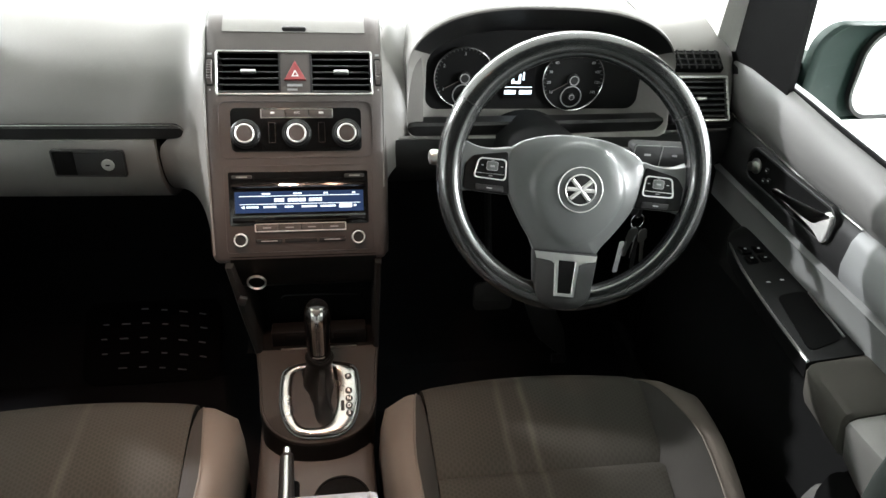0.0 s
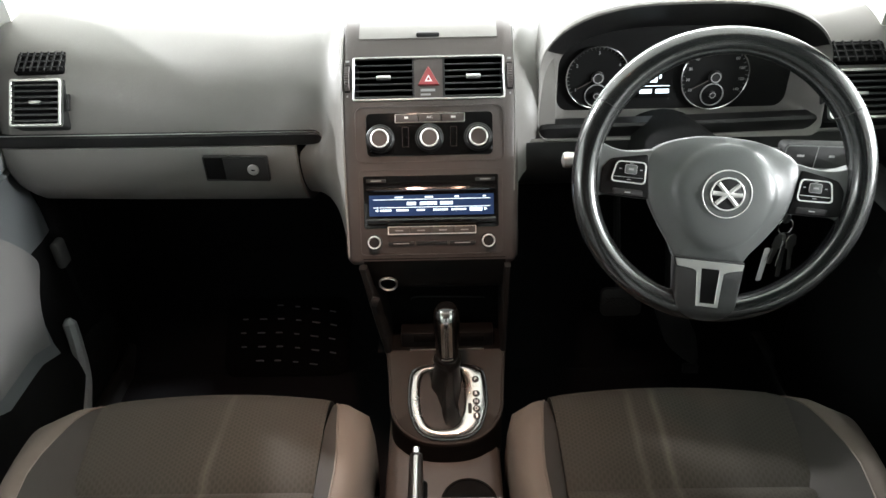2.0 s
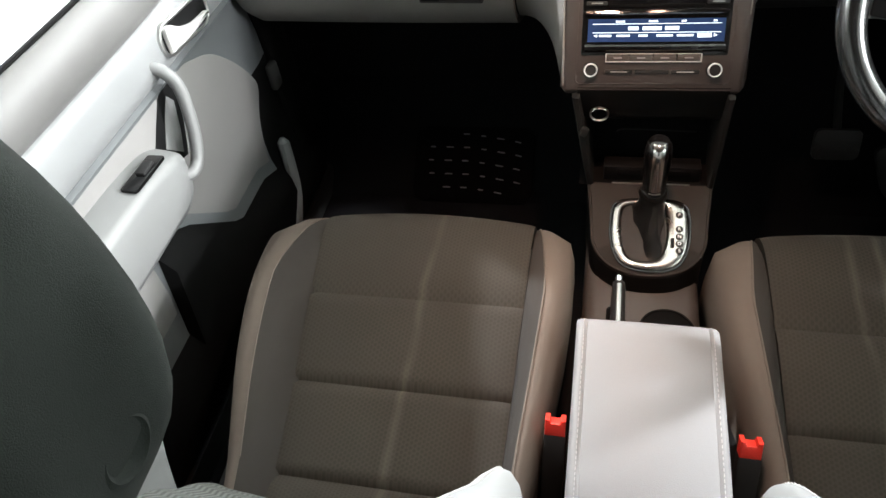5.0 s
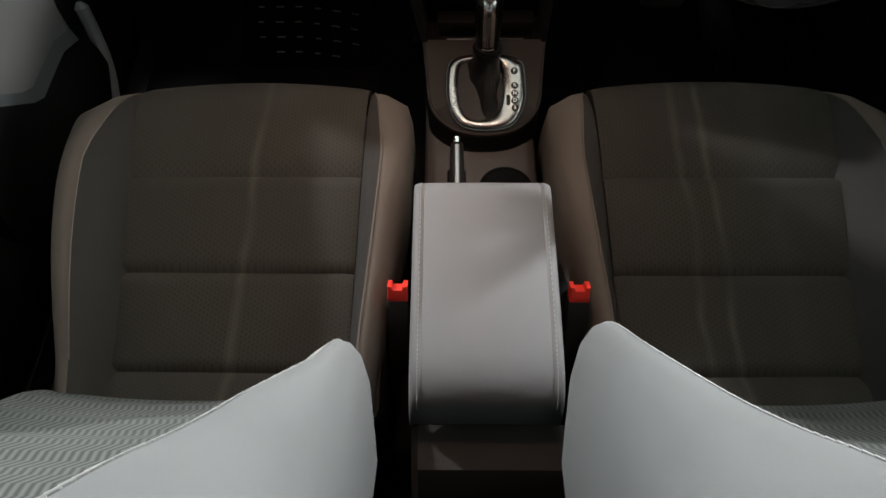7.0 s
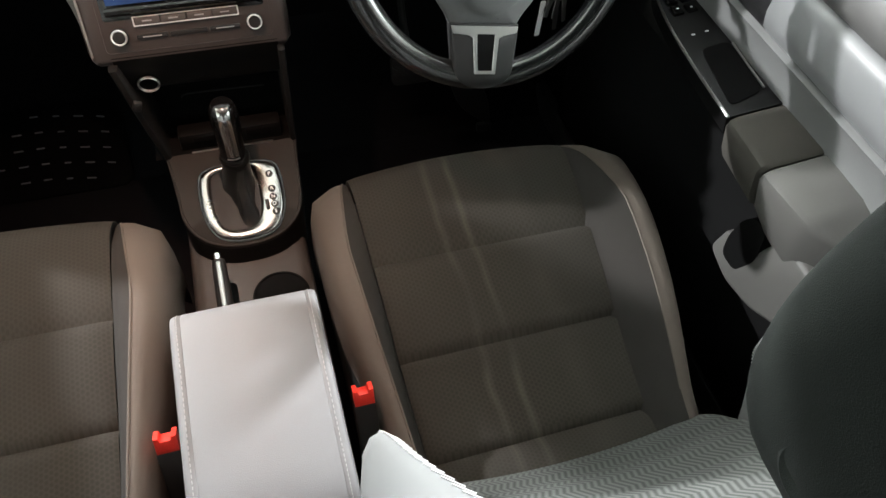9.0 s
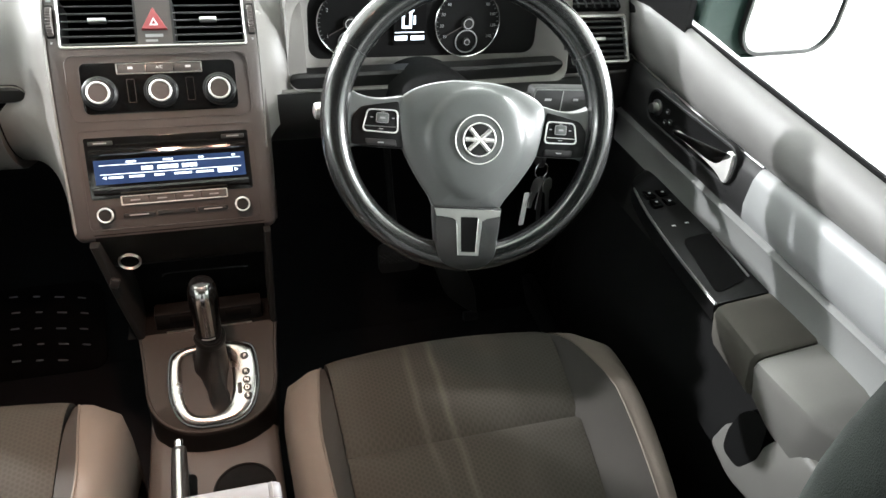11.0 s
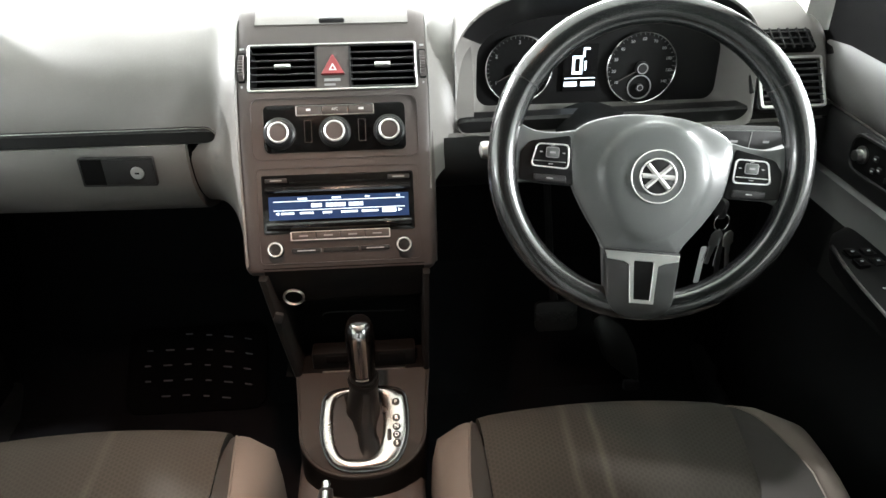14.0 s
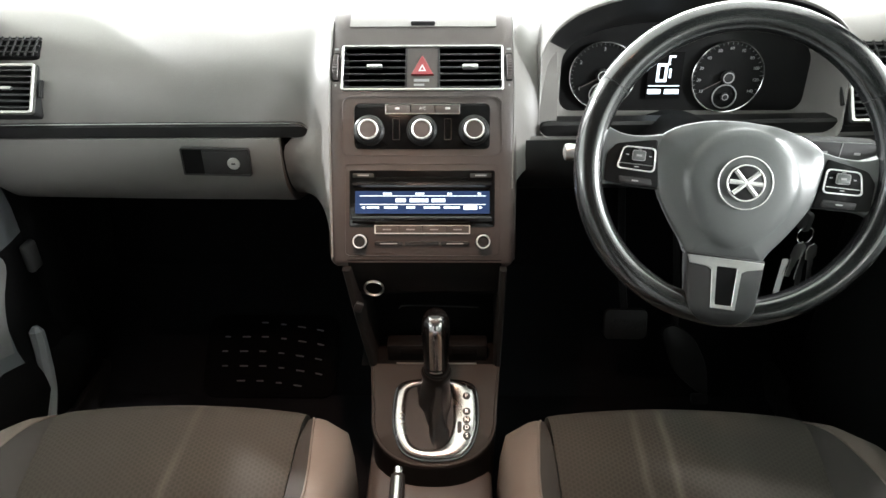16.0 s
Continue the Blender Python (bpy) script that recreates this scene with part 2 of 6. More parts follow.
def box(bm, x0, x1, y0, y1, z0, z1, bevel=0.0, m=None, seg=2):
    r = bmesh.ops.create_cube(bm, size=1.0)
    vs = r["verts"]
    for v in vs:
        v.co = Vector((x0 + (v.co.x + 0.5) * (x1 - x0), y0 + (v.co.y + 0.5) * (y1 - y0), z0 + (v.co.z + 0.5) * (z1 - z0)))
    if bevel:
        es = list({e for v in vs for e in v.link_edges})
        r = bmesh.ops.bevel(bm, geom=es, offset=bevel, segments=seg, affect="EDGES", profile=0.5)
        vs = list({v for f in r["faces"] for v in f.verts} | {v for v in vs if v.is_valid})
    if m is not None:
        for v in vs:
            v.co = m @ v.co
    return bm


def boxed(x0, x1, y0, y1, z0, z1, bevel=0.0, m=None, seg=2):
    return box(bmesh.new(), x0, x1, y0, y1, z0, z1, bevel, m, seg)


def loft(rows, close_u=False, close_v=False, caps=False, bm=None, skip=None, m=None):
    """Skins rows of points; close_u joins the ends of a row, caps fills the first and last row."""
    bm = bm or bmesh.new()
    vs = [[bm.verts.new(m @ Vector(p) if m is not None else p) for p in row] for row in rows]
    nr, nc = len(vs), len(vs[0])
    for i in range(nr if close_v else nr - 1):
        for j in range(nc if close_u else nc - 1):
            if skip and skip(i, j):
                continue
            a, b = vs[i], vs[(i + 1) % nr]
            k = (j + 1) % nc
            bm.faces.new((a[j], a[k], b[k], b[j]))
    if caps:
        bm.faces.new(vs[0][::-1])
        bm.faces.new(vs[-1])
    return bm


def thicken(bm, d):
    bmesh.ops.recalc_face_normals(bm, faces=bm.faces[:])
    bmesh.ops.solidify(bm, geom=bm.faces[:], thickness=d)
    return bm


def rounded(w, h, r, n=6, cx=0.0, cy=0.0):
    """The outline of a rounded rectangle, anticlockwise."""
    out = []
    for sx, sy, a0 in ((1, 1, 0), (-1, 1, 90), (-1, -1, 180), (1, -1, 270)):
        for k in range(n + 1):
            a = radians(a0 + 90 * k / n)
            out.append((cx + sx * (w / 2 - r) + r * math.cos(a), cy + sy * (h / 2 - r) + r * math.sin(a)))
    return out


def shrink(outline, d):
    """Moves an anticlockwise outline inwards by d."""
    n, out = len(outline), []
    for i in range(n):
        (ax, ay), (bx, by), (cx, cy) = outline[i - 1], outline[i], outline[(i + 1) % n]
        tx, ty = cx - ax, cy - ay
        ln = math.hypot(tx, ty) or 1
        out.append((bx - ty / ln * d, by + tx / ln * d))
    return out


def soft(points, r, n=5):
    """Rounds the corners of a polygon; r is the length taken off each side of a corner."""
    out, k = [], len(points)
    for i in range(k):
        p, a, b = Vector(points[i]), Vector(points[i - 1]), Vector(points[(i + 1) % k])
        c = r[i] if isinstance(r, (list, tuple)) else r
        p0 = p + (a - p).normalized() * min(c, (a - p).length * 0.49)
        p2 = p + (b - p).normalized() * min(c, (b - p).length * 0.49)
        for j in range(n + 1):
            u = j / n
            q = p0 * (1 - u) ** 2 + p * (2 * u * (1 - u)) + p2 * u ** 2
            out.append((q.x, q.y))
    return out


def plate(outline, z0, z1, bevel=0.0, m=None, bm=None):
    """A flat plate with a bevelled upper edge, from an outline in its own plane."""
    rows = [[(x, y, z0) for x, y in outline]]
    if bevel:
        rows.append([(x, y, z1 - bevel) for x, y in outline])
        rows.append([(x, y, z1 - bevel * 0.3) for x, y in shrink(outline, bevel * 0.3)])
        rows.append([(x, y, z1) for x, y in shrink(outline, bevel)])
    else:
        rows.append([(x, y, z1) for x, y in outline])
    return loft(rows, close_u=True, caps=True, m=m, bm=bm)


def frame_ring(outer, inner, z0, z1, m=None, bm=None, bevel=0.0008):
    rows = [[(x, y, z0) for x, y in outer], [(x, y, z1 - bevel) for x, y in outer], [(x, y, z1) for x, y in shrink(outer, bevel)],
            [(x, y, z1) for x, y in shrink(inner, -bevel)], [(x, y, z1 - bevel) for x, y in inner], [(x, y, z0) for x, y in inner]]
    return loft(rows, close_u=True, close_v=True, m=m, bm=bm)


def turned(profile, n=32, m=None, bm=None, caps=True):
    """A body turned about its own z axis from (radius, height) points."""
    return loft([[(r * math.cos(2 * math.pi * k / n), r * math.sin(2 * math.pi * k / n), z) for k in range(n)] for r, z in profile], close_u=True, caps=caps, m=m, bm=bm)


def sweep(points, radius, n=10, closed=False, bm=None, flat=1.0, m=None):
    """A tube along points; radius may be a list."""
    pts = [Vector(p) for p in points]
    rows = []
    up = Vector((0, 0, 1))
    for i, p in enumerate(pts):
        a = pts[i - 1] if (i or closed) else p
        b = pts[(i + 1) % len(pts)] if (i < len(pts) - 1 or closed) else p
        t = (b - a).normalized()
        side = t.cross(up)
        if side.length < 1e-3:
            side = t.cross(Vector((0, 1, 0)))
        side.normalize()
        top = side.cross(t)
        r = radius[i] if isinstance(radius, (list, tuple)) else radius
        rows.append([tuple(p + side * r * math.cos(2 * math.pi * k / n) + top * r * flat * math.sin(2 * math.pi * k / n)) for k in range(n)])
    return loft(rows, close_u=True, close_v=closed, caps=not closed, bm=bm, m=m)


def basis(origin, x, y):
    """A local frame from its origin, its x direction and its y direction."""
    x = Vector(x).normalized()
    y = Vector(y)
    y = (y - x * y.dot(x)).normalized()
    z = x.cross(y)
    m = Matrix((x, y, z)).transposed().to_4x4()
    m.translation = Vector(origin)
    return m


def curve(points, t):
    """A point on a smooth line through points at t from 0 to 1."""
    n = len(points) - 1
    f = min(max(t, 0.0), 1.0) * n
    i = min(int(f), n - 1)
    u = f - i
    p = [points[max(i - 1, 0)], points[i], points[i + 1], points[min(i + 2, n)]]
    return tuple(0.5 * (2 * b + (c - a) * u + (2 * a - 5 * b + 4 * c - d) * u * u + (3 * b - a - 3 * c + d) * u ** 3) for a, b, c, d in zip(*p))


def dense(points, n):
    return [curve(points, k / (n - 1)) for k in range(n)]


def words(text, size, mat, m, parent, name="lettering", depth=0.0003, align="CENTER"):
    data = bpy.data.curves.new(name, "FONT")
    data.body, data.size, data.extrude, data.align_x, data.align_y = text, size, depth, align, "CENTER"
    tmp = bpy.data.objects.new("tmp", data)
    scene.collection.objects.link(tmp)
    me = bpy.data.meshes.new_from_object(tmp)
    bpy.data.objects.remove(tmp)
    bm = bmesh.new()
    bm.from_mesh(me)
    bpy.data.meshes.remove(me)
    for v in bm.verts:
        v.co = m @ v.co
    return part(name, bm, mat, parent, recalc=False)


def bars(spans, y, h, z, mat, m, parent, name="lettering", label=""):
    """Plain bars for writing that cannot be read."""
    for a, b in spans:
        part(name, boxed(a, b, y - h / 2, y + h / 2, z, z + 0.0004, 0, m), mat, parent, label)


# ---- garage ----
structure("ground", boxed(-40, 40, -40, 40, -0.5, -0.38), CONCRETE, "pale concrete garage floor under the car", "floor")
structure("wall_north", boxed(-5, 5, 5.5, 5.7, -0.38, 3.0), WALLPAINT, "white painted garage wall in bright light", "wall")
structure("wall_south", boxed(-5, 5, -6.2, -6, -0.38, 3.0), WALLPAINT, "white painted garage wall in bright light", "wall")
structure("wall_west", boxed(-5.2, -5, -6, 5.5, -0.38, 3.0), WALLPAINT, "white painted garage wall in bright light", "wall")
structure("wall_east", boxed(5, 5.2, -6, 5.5, -0.38, 3.0), WALLPAINT, "white painted garage wall in bright light", "wall")
structure("ceiling", boxed(-5.2, 5.2, -6.2, 5.7, 3.0, 3.2), CONCRETE, "grey concrete garage ceiling", "ceiling")

# ---- car shell ----
structure("floor_pan", boxed(-0.82, 0.82, -1.8, 1.15, -0.06, 0.0), CARPET, "black carpet on the car floor", "carpet")
structure("toe_board", loft([[(x, 1.12, -0.02), (x, 1.38, 0.20), (x, 1.45, 0.5), (x, 1.45, 0.85), (x, 1.5, 0.85), (x, 1.5, -0.06)] for x in (-0.82, 0.82)], caps=True), CARPET, "black carpeted toe board below the dashboard", "carpet")
roof = [(0.62, 1.30), (0.45, 1.325), (0.0, 1.34), (-0.9, 1.33), (-1.8, 1.25)]
bm = loft([[(x, y, z - 0.10 * (x / 0.82) ** 4) for x in np.linspace(-0.82, 0.82, 13)] for y, z in roof])
structure("headliner", thicken(bm, 0.03), LINER, "dark woven roof lining of the car", "headliner")
structure("rear_bulkhead", boxed(-0.82, 0.82, -1.86, -1.8, -0.06, 1.3), CARPET, "dark rear end of the cabin", "wall")
for s, nm in ((-1, "left"), (1, "right")):
    structure("rear_side_" + nm, boxed(min(s * 0.8, s * 0.84), max(s * 0.8, s * 0.84), -1.8, -0.22, -0.06, 1.26), DARK, "dark rear side of the cabin", "wall")
    structure("sill_" + nm, boxed(min(s * 0.74, s * 0.84), max(s * 0.74, s * 0.84), -0.22, 1.2, -0.06, 0.06, 0.01), DARK, "black door sill", "sill")
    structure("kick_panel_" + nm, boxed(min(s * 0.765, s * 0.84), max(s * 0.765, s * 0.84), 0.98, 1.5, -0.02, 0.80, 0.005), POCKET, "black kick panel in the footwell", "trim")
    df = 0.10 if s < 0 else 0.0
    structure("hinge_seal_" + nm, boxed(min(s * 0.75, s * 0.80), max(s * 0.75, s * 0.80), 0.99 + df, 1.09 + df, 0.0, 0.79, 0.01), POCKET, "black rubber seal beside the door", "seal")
    if s < 0:
        structure("sill_edge_left", sweep(dense([(s * 0.744, 1.01, 0.29), (s * 0.738, 0.995, 0.23), (s * 0.733, 0.97, 0.16), (s * 0.736, 0.92, 0.085)], 14), [0.006] + [0.0135] * 13, 8), SEAL, "pale rubber door seal along the sill", "seal")
    # windscreen pillar and black door frame
    rows = [[(s * x, y, z) for x, y, z in ((a - 0.02, b - 0.02 + df, c), (a + 0.04, b - 0.03 + df, c), (a + 0.04, b + 0.04 + df, c), (a - 0.02, b + 0.04 + df, c))] for a, b, c in ((0.750, 1.085, 0.80), (0.748, 1.072, 0.96), (0.70, 0.90, 1.14), (0.62, 0.64, 1.30))]
    structure("pillar_trim_" + nm, loft(rows, close_u=True, caps=True), PILLAR, "pale grey windscreen pillar trim", "pillar")
    rows = [[(s * x, y, z) for x, y, z in ((a - 0.006, b + df, c), (a + 0.004, b + df, c), (a + 0.03, d + df, c), (a - 0.006, d + df, c))] for a, b, d, c in ((0.765, 0.868, 1.041, 0.785), (0.760, 0.884, 1.040, 0.96), (0.71, 0.70, 0.84, 1.17), (0.66, 0.5, 0.6, 1.29))]
    structure("door_frame_" + nm, loft(rows, close_u=True, caps=True), VOID, "black front corner of the door window frame", "door frame")
    rows = [[(s * 0.66, 0.6, 1.27), (s * 0.72, 0.6, 1.27), (s * 0.72, 0.6, 1.33), (s * 0.66, 0.6, 1.33)], [(s * 0.66, -0.3, 1.27), (s * 0.76, -0.3, 1.27), (s * 0.76, -0.3, 1.33), (s * 0.66, -0.3, 1.33)]]
    structure("roof_rail_" + nm, loft(rows, close_u=True, caps=True), PILLAR, "pale roof rail above the door", "roof rail")
    structure("middle_pillar_" + nm, boxed(min(s * 0.70, s * 0.80), max(s * 0.70, s * 0.80), -0.30, -0.14, 0.0, 1.3, 0.01), PILLAR, "pale trim of the middle pillar", "pillar")

structure("hinge_cover", boxed(-0.760, -0.742, 1.060, 1.095, 0.375, 0.435, 0.008, None, 3), LINER, "grey hinge cover beside the door", "trim")

# ---- dashboard ----
dash = thing("dashboard", (0, 1.1, 0.5), "dark grey soft plastic dashboard with a raised centre stack", "dashboard")


def bulge(x):
    return (0.075 if x < 0 else 0.022) * (abs(x) / 0.7) ** 2


UPPER = dense([(0.946, 0.716), (0.952, 0.740), (0.968, 0.772), (0.994, 0.800), (1.035, 0.824), (1.10, 0.842), (1.22, 0.852), (1.36, 0.852), (1.5, 0.84)], 26)
LOWER = dense([(0.944, 0.694), (0.941, 0.668), (0.944, 0.645), (0.953, 0.621), (0.973, 0.596), (1.010, 0.570), (1.10, 0.543), (1.2, 0.53)], 18)


def droop(x, z):
    """The passenger's side hangs lower towards the door, less so near the top."""
    return -0.41 * bulge(x) * min(1.0, max(0.0, (0.80 - z) / 0.07)) if x < 0 else 0.0


def skin(profile, x0, x1, n):
    rows = []
    for x in np.linspace(x0, x1, n):
        end = max(0.0, abs(x) - 0.735) * 1.4
        rows.append([(x, y + bulge(x) + end, z + droop(x, z)) for y, z in profile])
    return rows


part("upper_panel", thicken(loft(skin(UPPER, -0.762, -0.13, 28)), 0.012), DASH, dash)
part("upper_panel", thicken(loft(skin(UPPER, 0.13, 0.197, 7)), 0.012), DASH, dash)
part("upper_panel", thicken(loft(skin(UPPER, 0.608, 0.762, 14)), 0.012), DASH, dash)
part("top_panel", thicken(loft(skin([(y, z - 0.004) for y, z in UPPER if y > 1.12], 0.135, 0.640, 12)), 0.010), DASH, dash)
gl_lid = part("glovebox_lid", thicken(loft(skin(LOWER, -0.745, -0.2140, 22)), 0.012), DASH, dash, "closed dark grey glovebox lid")
KNEE = dense([(0.941, 0.690), (0.936, 0.665), (0.945, 0.635), (0.99, 0.60), (1.08, 0.57), (1.2, 0.56)], 14)
# the door sill's shadow is coloured in: dark below, lit grey strip above
part("knee_shade", thicken(loft(skin(KNEE, 0.12, 0.74, 22)), 0.012), DARK, dash, "knee panel under the dashboard, door sill shadow put into its dark colour")
part("knee_lit", thicken(loft(skin([(0.9400, 0.6955), (0.9375, 0.690), (0.9345, 0.674), (0.9335, 0.664), (0.9345, 0.654), (0.9385, 0.648), (0.950, 0.6465)], 0.136, 0.735, 22)), 0.002), DASH, dash, "lit grey top of the knee panel, ending at the sill's shadow edge")
for x0, x1 in ((-0.752, -0.172), (0.172, 0.745)):
    rows = []
    stops = [x0, x0 + 0.001, x0 + 0.003, x0 + 0.007, x0 + 0.014] if x0 > 0 else [x1, x1 - 0.001, x1 - 0.003, x1 - 0.007, x1 - 0.014]
    for x in sorted(stops + list(np.linspace(x0, x1, 24)[1:-1]) + [x1 if x0 > 0 else x0]):
        near = math.sqrt(max(0.04, 1 - max(0.0, 1 - min(abs(x - x0), abs(x - x1)) / 0.014) ** 2)) if abs(x) < 0.3 else 1.0
        y, zc = 0.943 + bulge(x), 0.705 + droop(x, 0.705)
        rows.append([(x, y + 0.02, zc + 0.013), (x, y - 0.002 * near, zc + 0.012 * near), (x, y - 0.006 * near, zc + 0.008 * near), (x, y - 0.005 * near, zc - 0.009 * near), (x, y, zc - 0.012 * near), (x, y + 0.02, zc - 0.013)])
    ts = part("trim_strip", loft(rows, close_u=True, caps=True), TRIM, dash, "black trim strip along the dashboard")
    if x0 < 0:
        part("edge", sweep([(r[1][0], r[1][1] - 0.001, r[1][2]) for r in rows], 0.0008, 6), SATIN, ts, "thin bright upper edge")

# glovebox latch: its face follows the lid
GL = basis((-0.3145, 0.9380, 0.656), (1, -0.05, 0), (0, 0.02, 1.0))
part("latch", frame_ring(rounded(0.106, 0.044, 0.003, 3), rounded(0.101, 0.039, 0.002, 3), -0.004, 0.002, GL), DARK, gl_lid, "recessed black glovebox latch")
part("latch_well", boxed(-0.0505, -0.020, -0.0195, 0.0195, -0.004, 0.0006, 0, GL), VOID, gl_lid)
part("latch_flap", plate(rounded(0.070, 0.038, 0.002, 3, 0.0155), -0.004, 0.0018, 0.0008, GL), DARK, gl_lid)
part("lock_barrel", turned([(0.0095, -0.002), (0.0095, 0.0032), (0.0085, 0.004), (0.0, 0.004)], 24, GL @ pose(0.028, -0.001, 0)), SATIN, gl_lid, "round silver lock barrel")
part("keyhole", boxed(-0.003, 0.003, -0.0012, 0.0012, 0.0038, 0.0045, 0, GL @ pose(0.028, -0.001, 0)), VOID, gl_lid)

# centre stack: one skin bent over its spine, open where the vents sit
SP = [(0.86, 0.525), (0.815, 0.548), (0.812, 0.558), (0.856, 0.640), (0.90, 0.720), (0.929, 0.765), (0.934, 0.7705), (0.955, 0.7925), (0.9775, 0.8165), (0.998, 0.838), (1.02, 0.851), (1.06, 0.858), (1.2, 0.862), (1.48, 0.85)]
US = [(-0.139, -0.05), (-0.1375, -0.020), (-0.1345, -0.009), (-0.131, -0.003), (-0.126, 0.0), (-0.113, 0.0), (-0.0235, 0.0)]
US = US + [(-u, w) for u, w in US[::-1]]
rows = []
for i, (y, z) in enumerate(SP):
    a, b = SP[max(i - 1, 0)], SP[min(i + 1, len(SP) - 1)]
    ty, tz = b[0] - a[0], b[1] - a[1]
    ln = math.hypot(ty, tz)
    ny, nz = -tz / ln, ty / ln
    rows.append([((u if abs(u) < 0.12 or z > 0.76 else u * (0.965 + 0.035 * (z - 0.54) / 0.22)) + 0.001, y + ny * w, z + nz * w) for u, w in US])
bm = loft(rows, skip=lambda i, j: i in (6, 7) and j in (5, 7))
part("centre_facing", bm, STACK, dash, "dark brown-grey facing of the controls", angle=50)
ST = basis((0.001, 0.9, 0.72), (1, 0, 0), (0, 0.48, 0.877))
# hollow flanks between the stack and the dashboard
FACE = LOWER[::-1] + UPPER


def along(line, z):
    for (ya, za), (yb, zb) in zip(line, line[1:]):
        if za <= z <= zb and zb > za:
            return ya + (yb - ya) * (z - za) / (zb - za)
    return line[-1][0]


for s, low in ((-1, 0.542), (1, 0.648)):
    rows = []
    for z in np.linspace(low, 0.846 if s < 0 else 0.8515, 30):
        k = min(1.0, max(0.0, (z - 0.675) / 0.035))
        xo = (0.2125 if s < 0 else 0.180) * (1 - k) + 0.180 * k
        xi = 0.1305 if z > 0.76 else 0.1305 * (0.965 + 0.035 * (z - 0.54) / 0.22)
        yo, yi = along(FACE, z) + bulge(s * xo) + 0.001, along(SP[2:], z) + 0.0012
        rows.append([(s * (xo + (xi - xo) * f) + 0.001, yo + (yi - yo) * f ** 2.4, z) for f in np.linspace(0, 1, 14)])
    part("flank", thicken(loft(rows), 0.003), DASH, dash, "hollow grey flank beside the centre stack", angle=60)
part("lid_gap", sweep([(-0.2128, along(FACE, z) + bulge(-0.2128) + 0.0006, z) for z in np.linspace(0.545, 0.688, 20)], 0.0024, 8), VOID, dash)
VT = basis((0.001, 0.932, 0.768), (1, 0, 0), (0, 0.684, 0.730))


def slats(m, x0, x1, y0, y1, n, parent, tilt=20, depth=0.014):
    for k in range(n):
        y = y0 + (k + 0.5) * (y1 - y0) / n
        part("slat", boxed(x0, x1, -0.0011, 0.0011, -depth / 2, depth / 2, 0.0006, m @ pose(0, y, -0.008, tilt), 1), SLAT, parent)


for x0, x1 in ((-0.113, -0.0235), (0.0235, 0.113)):
    vent = part("air_vent", boxed(x0, x1, 0.003, 0.066, -0.05, -0.045, 0, VT), VOID, dash, "black slatted centre air vent")
    part("vent_cheek", boxed(x0 - 0.002, x0 + 0.001, 0.002, 0.067, -0.05, 0.001, 0, VT), DARK, vent)
    part("vent_cheek", boxed(x1 - 0.001, x1 + 0.002, 0.002, 0.067, -0.05, 0.001, 0, VT), DARK, vent)
    slats(VT, x0, x1, 0.004, 0.065, 6, vent, 25)
    part("vent_tab", boxed(-0.011, 0.011, -0.003, 0.003, -0.004, 0.004, 0.0015, VT @ pose((x0 + x1) / 2, 0.036, 0.001)), SATIN, vent, "small silver vent tab")
part("vent_frame", frame_ring(rounded(0.232, 0.070, 0.005, 4, 0, 0.0345), rounded(0.226, 0.064, 0.003, 4, 0, 0.0345), -0.003, 0.0035, VT), SATIN, dash, "silver frame round the centre vents")
haz = part("hazard_button", plate([(-0.016, 0.023), (0.016, 0.023), (0.001, 0.052), (-0.001, 0.052)], 0.0, 0.004, 0.0012, VT), HAZARD, dash, "red triangular hazard button")
part("hazard_mark", frame_ring([(-0.0055, 0.028), (0.0055, 0.028), (0.0, 0.0385)], [(-0.003, 0.0295), (0.003, 0.0295), (0.0, 0.0355)], 0.0035, 0.0044, VT, bevel=0.0001), WHITE, haz)
bars([(-0.012, 0.010)], 0.0155, 0.004, 0.0004, GREYPRINT, VT, dash)
bars([(-0.012, 0.003)], 0.0085, 0.003, 0.0004, GREYPRINT, VT, dash)
for u in (-0.1235, 0.1235):
    WM = VT @ pose(u, 0.036, -0.001) @ pose(0, 0, 0, 0, 90, 0) @ Matrix.Diagonal((1, 1.6, 1, 1))
    part("vent_wheel", loft([[(f * (0.0125 if k % 2 else 0.0115) * math.cos(math.pi * k / 30), f * (0.0125 if k % 2 else 0.0115) * math.sin(math.pi * k / 30), z) for k in range(60)] for z, f in ((-0.0036, 0.93), (-0.0030, 1.0), (0.0030, 1.0), (0.0036, 0.93))], close_u=True, caps=True, m=WM), STACK, dash, "ridged thumb wheel beside the vent", angle=20)
    part("wheel_slot", plate(rounded(0.0092, 0.044, 0.002, 3, u, 0.036), -0.002, 0.0007, 0, VT), VOID, dash)
    bars([(u - 0.003, u + 0.003)], 0.064, 0.003, 0.0004, GREYPRINT, VT, dash)
    bars([(u - 0.0012, u + 0.0012)], 0.008, 0.003, 0.0004, GREYPRINT, VT, dash)
part("tray_lid", thicken(loft([[(x, y, z + 0.0015) for x in np.linspace(-0.105, 0.107, 6)] for y, z in ((0.9995, 0.840), (1.02, 0.8512), (1.06, 0.8585), (1.13, 0.8610), (1.2, 0.8625))]), 0.002), DASH, dash, "lid of the tray on top of the dashboard")
part("tray_handle", boxed(-0.017, 0.019, 1.000, 1.008, 0.841, 0.849, 0.003), DARK, dash)

